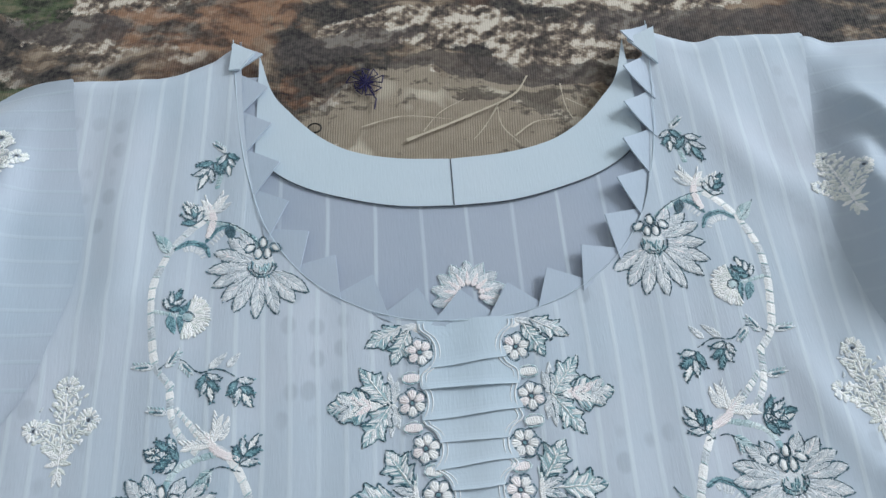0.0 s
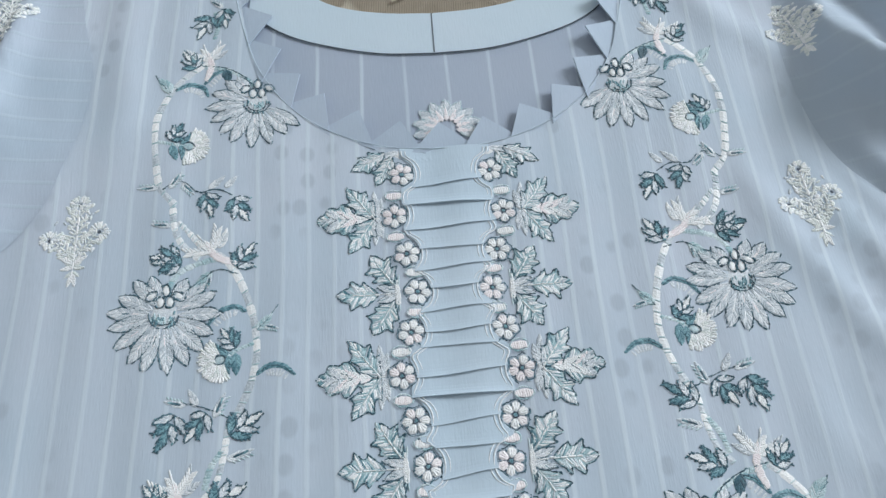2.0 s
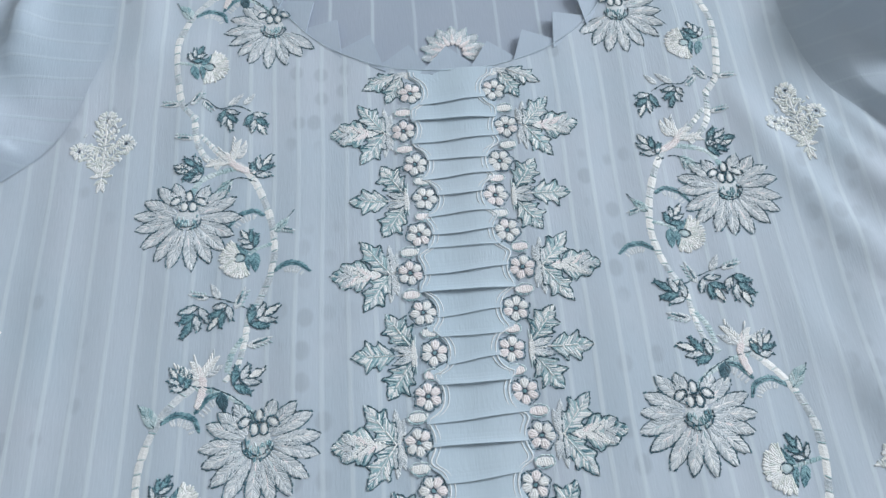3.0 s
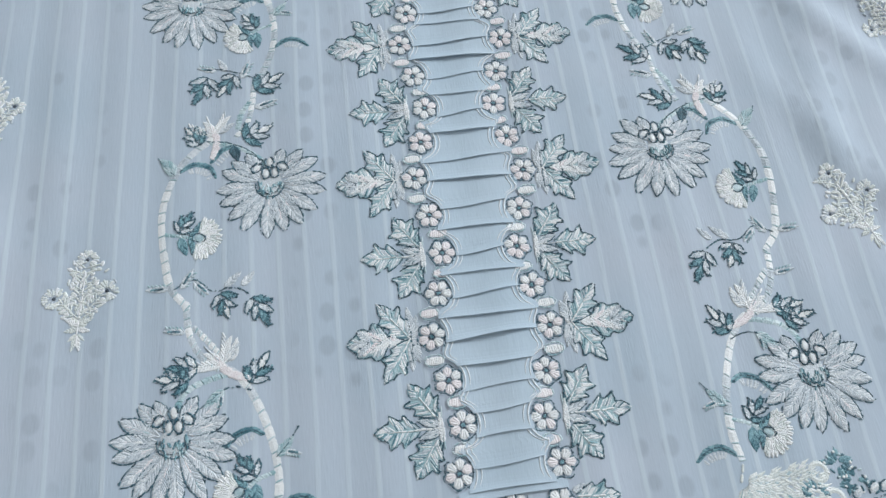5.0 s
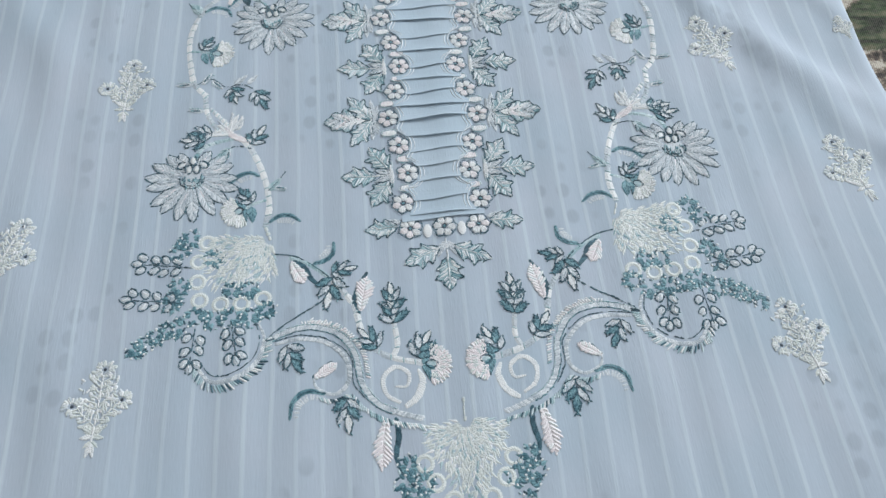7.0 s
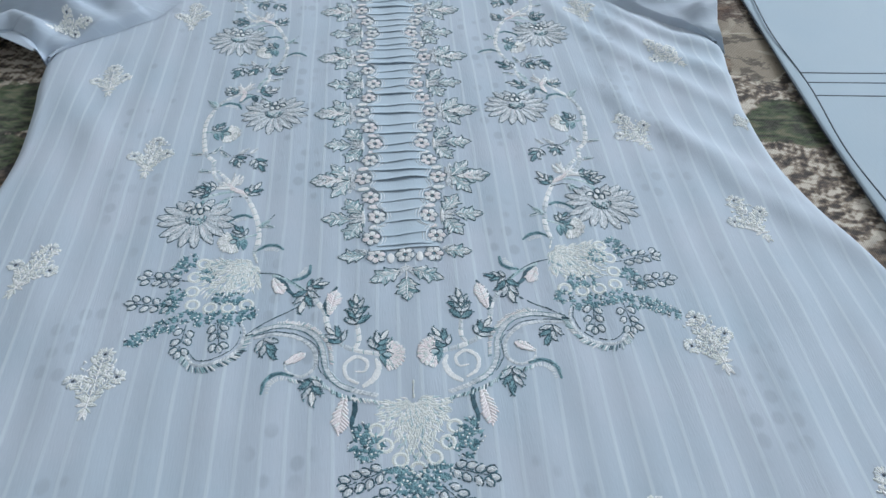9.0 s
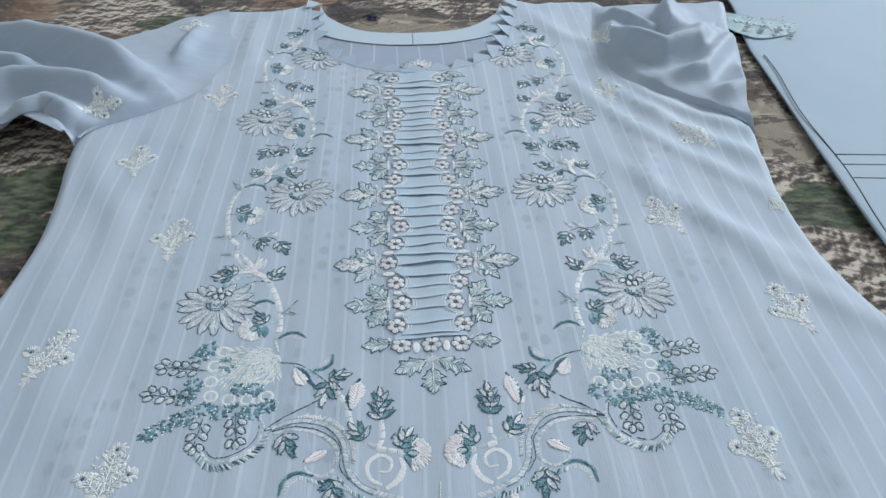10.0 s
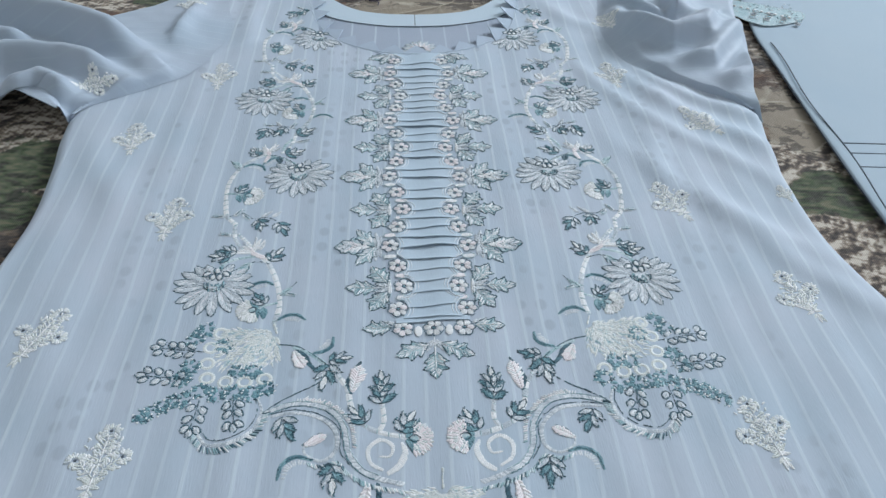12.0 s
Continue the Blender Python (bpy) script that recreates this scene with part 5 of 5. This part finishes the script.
def basket_fill(m, foot, tips, rows=15):
    """Cream stitches that fan out from the foot of a basket."""
    p = spline(tips, 0.00095)
    fx, fy = foot
    for q in p:
        d = math.hypot(q.x - fx, q.y - fy)
        ang = math.degrees(math.atan2(q.y - fy, q.x - fx))
        k = int(d / 0.0030)
        for i in range(1, k + 1):
            o = along(fx, fy, ang, d * i / (k + 0.5) * random.uniform(0.9, 1.05))
            m.leaf("weave", CREAM if random.random() < 0.8 else random.choice((WHITE, SAGE)), *o, ang + random.choice((-24, 24)), 0.0044, 0.0013, 3, 0.0010)


def comb(m, pts, length, turn=55, step=0.0009, mats=(WHITE, SAGE, SAGE, DARK)):
    """Teeth of slanting stitches along one side of a curl."""
    p = spline(pts, step)
    for a, b in zip(p, p[1:]):
        way = math.degrees(math.atan2(b.y - a.y, b.x - a.x))
        m.stitch("tooth_stitching", random.choice(mats), a.x, a.y, *along(a.x, a.y, way + turn, length * random.uniform(0.6, 1.1)), 0.0008, 0.0024)


def side_basket(side):
    m = Motif(side)
    basket_fill(m, (-0.0835, -0.2765), [(-0.1085, -0.2735), (-0.1135, -0.280), (-0.1115, -0.291), (-0.1075, -0.2995), (-0.096, -0.2985), (-0.0855, -0.2975), (-0.0815, -0.295)])
    m.line("weave", CREAM, [(-0.0835, -0.277), (-0.0862, -0.2690)], 0.0022, 0.003)
    for x, y in ((-0.1130, -0.2765), (-0.1165, -0.2865), (-0.1165, -0.297), (-0.1150, -0.3065), (-0.1055, -0.309), (-0.0960, -0.3095), (-0.0865, -0.3075)):
        ring(m, x, y)
    for x, y in ((-0.1210, -0.2745), (-0.1255, -0.2805), (-0.1245, -0.299), (-0.1275, -0.3065), (-0.1095, -0.285), (-0.1005, -0.3025), (-0.0930, -0.3025), (-0.0850, -0.3130),
                 (-0.0920, -0.3170), (-0.1010, -0.3165), (-0.1085, -0.3165), (-0.1160, -0.3145), (-0.1240, -0.3190)):
        tuft(m, x, y, 0.0050)
    for k in range(4):
        tuft(m, -0.1290 - 0.0042 * k, -0.3200 - 0.0028 * k, 0.0042)
    berries(m, -0.1190, -0.2895, -0.1435, -0.2855)
    berries(m, -0.1210, -0.3075, -0.1470, -0.3035)
    berries(m, -0.1160, -0.3200, -0.1175, -0.3375, 2)
    berries(m, -0.1000, -0.3180, -0.0975, -0.3355, 2)
    m.done("embroidered_basket", "cream basket of rings, berries and dark teal leaves")
    c = Motif(side)
    c.band("curl", SILVER, [(-0.114, -0.339), (-0.108, -0.3455), (-0.097, -0.3445), (-0.0885, -0.338), (-0.0855, -0.3275), (-0.088, -0.320)], 0.0024, 0.0008, 0.7, 0.0010)
    c.line("outline", DARK, spline([(-0.113, -0.337), (-0.107, -0.3432), (-0.098, -0.342), (-0.0905, -0.3365), (-0.0875, -0.3275), (-0.0895, -0.319)], 0.0016), 0.0007)
    c.line("outline", DARK, spline([(-0.085, -0.3285), (-0.078, -0.3225), (-0.064, -0.3140), (-0.058, -0.3095)], 0.0016), 0.0011, 0.0022)
    c.band("curl", SILVER, [(-0.0845, -0.329), (-0.077, -0.3255), (-0.066, -0.3235), (-0.053, -0.3275), (-0.0455, -0.338), (-0.043, -0.3515), (-0.037, -0.361), (-0.028, -0.366), (-0.018, -0.3695)], 0.0026, 0.0008, 0.6, taper=False)
    for off in (-0.0014, 0.0014):
        edge = []
        base = spline([(-0.0845, -0.329), (-0.077, -0.3255), (-0.066, -0.3235), (-0.053, -0.3275), (-0.0455, -0.338), (-0.043, -0.3515), (-0.037, -0.361), (-0.028, -0.366)], 0.0016)
        for p, q in zip(base, base[1:]):
            d = (q - p).normalized()
            edge.append((p.x - d.y * off, p.y + d.x * off))
        c.line("outline", TEAL if off < 0 else SAGE, edge, 0.0008, 0.0018)
    comb(c, [(-0.115, -0.339), (-0.108, -0.3465), (-0.097, -0.3455), (-0.0875, -0.338), (-0.0845, -0.3275)], 0.0046, -60)
    comb(c, [(-0.0615, -0.3560), (-0.055, -0.3575), (-0.0475, -0.3560), (-0.041, -0.3630), (-0.030, -0.3690), (-0.018, -0.3720)], 0.0036, -50)
    comb(c, [(-0.066, -0.3215), (-0.053, -0.3255), (-0.0435, -0.3370), (-0.0410, -0.3500)], 0.0034, 60, 0.0012, (WHITE, PINK, WHITE, SAGE))
    c.band("pale_fringe", WHITE, [(-0.070, -0.3215), (-0.060, -0.3220), (-0.050, -0.3265), (-0.0415, -0.336)], 0.0034, 0.0013, -0.4, 0.0007)
    c.band("curl", SILVER, [(-0.081, -0.3305), (-0.070, -0.3290), (-0.058, -0.3315), (-0.0495, -0.3400), (-0.0485, -0.3500), (-0.0545, -0.3555), (-0.062, -0.3525), (-0.0640, -0.3470)], 0.0022, 0.0008, 0.6)
    c.line("outline", DARK, spline([(-0.081, -0.3290), (-0.070, -0.3272), (-0.0575, -0.3298), (-0.0475, -0.3390), (-0.0465, -0.3510), (-0.0410, -0.3600)], 0.0016), 0.0007)
    plume(c, -0.0640, -0.3480, 32, 0.0125, 0.0042)
    c.line("outline", DARK, [(-0.0640, -0.3475), (-0.0600, -0.3425), (-0.0540, -0.3400)], 0.0012, 0.002)
    arch_leaf(c, [(-0.0585, -0.3550), (-0.0665, -0.3535), (-0.0725, -0.3575), (-0.0740, -0.3650)], 1)
    bud(c, -0.0760, -0.3310, -65, 0.0130)
    bud(c, -0.0500, -0.3570, -85, 0.0135)
    # the pale spiral
    c.band("pale_scroll", WHITE, [(-0.0265, -0.3620), (-0.0325, -0.3575), (-0.0335, -0.3500), (-0.0280, -0.3455), (-0.0225, -0.3490), (-0.0235, -0.3545), (-0.0280, -0.3545)], 0.0024, 0.0008, 0.3)
    c.band("pale_scroll", WHITE, [(-0.0250, -0.3640), (-0.0195, -0.3600), (-0.0165, -0.3530), (-0.0180, -0.3480)], 0.0036, 0.0008, 0.3)
    c.done("embroidered_scroll", "feathered sage and white scrolls")
    v = Motif(side)
    v.stem("stem", SILVER, [(-0.0545, -0.3010), (-0.0455, -0.3140), (-0.0420, -0.3280), (-0.0365, -0.3365), (-0.0280, -0.3415), (-0.0150, -0.3450)], 0.0030)
    v.line("outline", DARK, spline([(-0.0815, -0.2850), (-0.0720, -0.2870), (-0.0640, -0.2920), (-0.0550, -0.3000)], 0.0016), 0.0009, 0.002)
    v.stem("stem", SAGE, [(-0.0745, -0.2875), (-0.0650, -0.2920), (-0.0560, -0.2990)], 0.0022)
    plume(v, -0.0735, -0.2895, -70, 0.0135, 0.0060, bend=0.3)
    v.band("leaf_stitching", DARK, [(-0.0720, -0.2890), (-0.0675, -0.2935), (-0.0650, -0.2985), (-0.0615, -0.3025)], 0.0030, 0.0006, 0.9, 0.0010)
    arch_leaf(v, [(-0.0635, -0.2915), (-0.0575, -0.2900), (-0.0540, -0.2865), (-0.0535, -0.2810)], 1)
    bud(v, -0.0545, -0.2985, -100, 0.0145)
    bud(v, -0.0555, -0.2970, 10, 0.0105)
    plume(v, -0.0425, -0.3185, 78, 0.0190, 0.0075)
    v.band("leaf_stitching", DARK, [(-0.0430, -0.3190), (-0.0445, -0.3120), (-0.0415, -0.3040), (-0.0385, -0.2985)], 0.0030, 0.0006, 0.9, 0.0010)
    bud(v, -0.0275, -0.3255, 95, 0.0135)
    bud(v, -0.0275, -0.3185, 92, 0.0125)
    bud(v, -0.0345, -0.3365, 130, 0.0120)
    v.stem("stem", SILVER, [(-0.0290, -0.3410), (-0.0265, -0.3350), (-0.0275, -0.3240), (-0.0275, -0.3190)], 0.0026, 0.004)
    bud(v, -0.0190, -0.3425, 60, 0.0130)
    v.leaf("dark_leaf", TEAL, -0.0150, -0.3450, -55, 0.0115, 0.0045, 7)
    fan_flower(v, -0.0125, -0.3455, 0, 0.0105, PINK)
    v.done("embroidered_vine", "pale branching stem with teal buds and a blush carnation")
    p = Motif(side)
    plume(p, -0.0330, -0.3680, -105, 0.0225, 0.0075, bend=0.25)
    p.band("leaf_stitching", DARK, [(-0.0290, -0.3680), (-0.0285, -0.3760), (-0.0300, -0.3840), (-0.0285, -0.3905)], 0.0026, 0.0006, 0.9, 0.0010)
    p.done("embroidered_leaf", "blush leaf edged with dark teal")


def middle_basket():
    m = Motif()
    basket_fill(m, (0.0, -0.3720), [(-0.0165, -0.3740), (-0.0150, -0.3830), (-0.0100, -0.3905), (-0.0050, -0.4000), (0.0, -0.4040), (0.0050, -0.4000), (0.0100, -0.3905), (0.0150, -0.3830), (0.0165, -0.3740)])
    m.line("weave", CREAM, [(0, -0.362), (0, -0.374)], 0.0014, 0.002)
    for s in (-1, 1):
        for x, y in ((0.0185, -0.3885), (0.0145, -0.3965), (0.0078, -0.4040)):
            ring(m, s * x, y)
        for x, y in ((0.0255, -0.3890), (0.0265, -0.3950), (0.0230, -0.4005), (0.0055, -0.4120), (0.0050, -0.4180), (0.0110, -0.4110), (0.0190, -0.3960)):
            tuft(m, s * x, y, 0.0048)
        berries(m, s * 0.0120, -0.4080, s * 0.0330, -0.4150)
        berries(m, s * 0.0090, -0.4160, s * 0.0235, -0.4320)
    ring(m, 0, -0.4090)
    for k in range(5):
        tuft(m, 0.0, -0.4170 - 0.006 * k, 0.0046)
    m.done("embroidered_basket", "cream basket of rings, berries and dark teal leaves")


for s in (1, -1):
    side_basket(s)
middle_basket()


# ---- scattered sprigs ----
def sprig(x, y, turn=0.0, size=1.0, side=1, on=lie, parent_label="cream sprig in raised stitches"):
    """Three ragged florets on a branching stem, with loops of stitches along it."""
    m = Motif(1, on=on)
    up = 90 + turn

    def at(a, b):
        return along(x, y, up, a * size, -b * size * side)

    def loops(a0, b0, a1, b1, n, wide):
        way = math.degrees(math.atan2(-(b1 - b0) * side, a1 - a0)) + up
        for k in range(n):
            t = (k + 0.5) / n
            o = at(a0 + (a1 - a0) * t, b0 + (b1 - b0) * t)
            for e in (-1, 1):
                reach = wide * size * random.uniform(0.7, 1.15)
                tip = along(*o, way + e * random.uniform(35, 75), reach)
                m.stitch("loop_stitching", CREAM, *o, *tip, 0.0008, 0.0026)
                m.pad("loop_stitching", random.choice((WHITE, CREAM, CREAM)), *tip, 0.0014 * size, 0.0009 * size, way + e * random.uniform(-10, 110), 7, 0.0022)
                tip = along(*o, way + e * random.uniform(70, 95), reach * 0.55)
                m.pad("loop_stitching", random.choice((WHITE, CREAM)), *tip, 0.0011 * size, 0.0007 * size, way + e * 60, 7, 0.0020)

    m.line("sprig", WHITE, [at(-0.020, 0.0), at(-0.004, 0.0004), at(0.013, 0.0004)], 0.0015, 0.004, z=0.0026)
    m.line("sprig", CREAM, [at(-0.010, 0.0), at(-0.006, -0.0045), at(-0.0005, -0.0095)], 0.0013, 0.003, z=0.0026)
    m.line("sprig", CREAM, [at(-0.009, 0.0), at(-0.005, 0.0045), at(0.0010, 0.0090)], 0.0013, 0.003, z=0.0026)
    loops(-0.0040, 0.0, 0.0125, 0.0004, 7, 0.0060)
    loops(-0.0090, -0.0010, -0.0015, -0.0085, 5, 0.0042)
    loops(-0.0080, 0.0010, 0.0000, 0.0080, 5, 0.0042)
    for a, b, lean in ((0.0150, 0.0006, 0), (-0.0012, -0.0104, 42), (0.0012, 0.0100, -42)):
        o = at(a, b)
        for i in range(34):
            d = up + lean * side + random.uniform(-140, 140)
            r0 = random.uniform(0.0010, 0.0024) * size
            q = along(*o, d, r0)
            m.stitch("floret_stitching", random.choice((WHITE, CREAM, CREAM, SILVER)), *q, *along(*q, d + random.uniform(-14, 14), 0.0028 * size), 0.0012, 0.0028)
        m.pad("eye", HEM, *o, 0.0008 * size, 0.0008 * size, 0, 8, 0.0012, 0.0010)
    for k in range(70):
        a = random.uniform(-0.010, 0.014)
        o = at(a, random.gauss(0, 1) * (0.0046 - 0.00020 * abs(a) * 1000 / 2))
        m.stitch("loop_stitching", random.choice((WHITE, CREAM, CREAM, SILVER)), *o, *along(*o, up + random.uniform(-75, 75), 0.0024 * size), 0.0010, 0.0026)
    for a, e, long in ((-0.0125, 62, 0.0066), (-0.0125, -62, 0.0066), (-0.0140, 100, 0.0052), (-0.0140, -100, 0.0052), (-0.0170, 165, 0.0062), (-0.0170, -165, 0.0062)):
        m.leaf("leaflet_stitching", random.choice((CREAM, WHITE)), *at(a, 0.0), up - e * side, long * size, 0.0022 * size, 6, 0.0014)
        m.leaf("leaflet_stitching", CREAM, *at(a + 0.001, 0.0), up - e * 0.8 * side, long * 0.7 * size, 0.0018 * size, 5, 0.0014)
    return m.done("embroidered_sprig", parent_label)


for x, y, turn in ((-0.159, 0.000, 2), (-0.205, -0.088, 6), (-0.160, -0.178, -3), (-0.206, -0.275, -22), (-0.155, -0.351, -3), (-0.104, -0.440, 0),
                   (0.157, -0.004, 6), (0.208, -0.076, 34), (0.160, -0.170, 20), (0.209, -0.258, 16), (0.155, -0.347, 12), (0.103, -0.448, 2), (0.211, -0.442, 6),
                   (-0.208, -0.452, 0), (-0.158, 0.110, 0)):
    if (x, y) != (-0.158, 0.110):
        sprig(x, y, turn)

sprig(0.238, -0.166, 12, 0.42)
sprig(0.172, 0.088, 10, 0.85, on=on_right_sleeve)
sprig(-0.203, 0.119, 5, 0.9, on=lambda u, v: on_left_sleeve(u, v) + 0.0011)
sprig(-0.244, -0.030, -72, 0.8, on=lambda u, v: on_left_sleeve(u, v) + 0.0011)

# a half flower on the back that shows inside the neck
m = Motif(on=lambda u, v: -0.0019)
for i in range(9):
    a = -12 + 204 * i / 8
    outline_leaf(m, *along(0.0025, 0.0450, a, 0.0050), a, 0.0095, 0.0055, "petal", SILVER, SAGE, 1, False)
    m.leaf("petal_highlight", PINK, *along(0.0025, 0.0450, a, 0.004), a, 0.0070, 0.0026, 5, 0.0018)
m.done("embroidered_flower", "half flower on the back of the dress")


# ---- the cut-work border on the trousers ----
m = Motif(on=lambda u, v: BED + 0.0052)
rim = [(0.296, 0.128), (0.305, 0.150), (0.330, 0.142), (0.352, 0.130), (0.372, 0.120), (0.367, 0.105), (0.347, 0.095), (0.324, 0.092), (0.308, 0.106)]
m.shape("lace", SAGE, [(p.x, p.y) for p in spline(rim + rim[:1], 0.003)][:-1], 0.334, 0.118)
m.line("outline", SILVER, rim, 0.0014, 0.002, close=True)
for k in range(9):
    m.pad("pearl", WHITE, 0.310 + 0.0055 * k, 0.134 - 0.0033 * k, 0.0019, 0.0019, 0, 8, 0.005, 0.004)
for k in range(11):
    x, y = 0.318 + 0.0042 * k, 0.117 - 0.0018 * k + 0.008 * ((k * 7) % 3 - 1)
    m.pad("eyelet", HEM if k % 2 else TEAL, x, y, 0.0024, 0.0018, 40 * k, 9, 0.001, 0.005)
    m.line("outline", WHITE, m.oval(x, y, 0.0030, 0.0024, 40 * k), 0.0010, 0.0018, z=0.007, close=True)
for k in range(60):
    x, y = random.uniform(0.306, 0.364), random.uniform(0.098, 0.138)
    m.stitch("lace_stitching", random.choice((SILVER, WHITE, TEAL)), x, y, *along(x, y, random.uniform(0, 360), 0.003), 0.0008, 0.004)
m.done("lace_border", "sage cut-work border with pearls and eyelets", trousers)
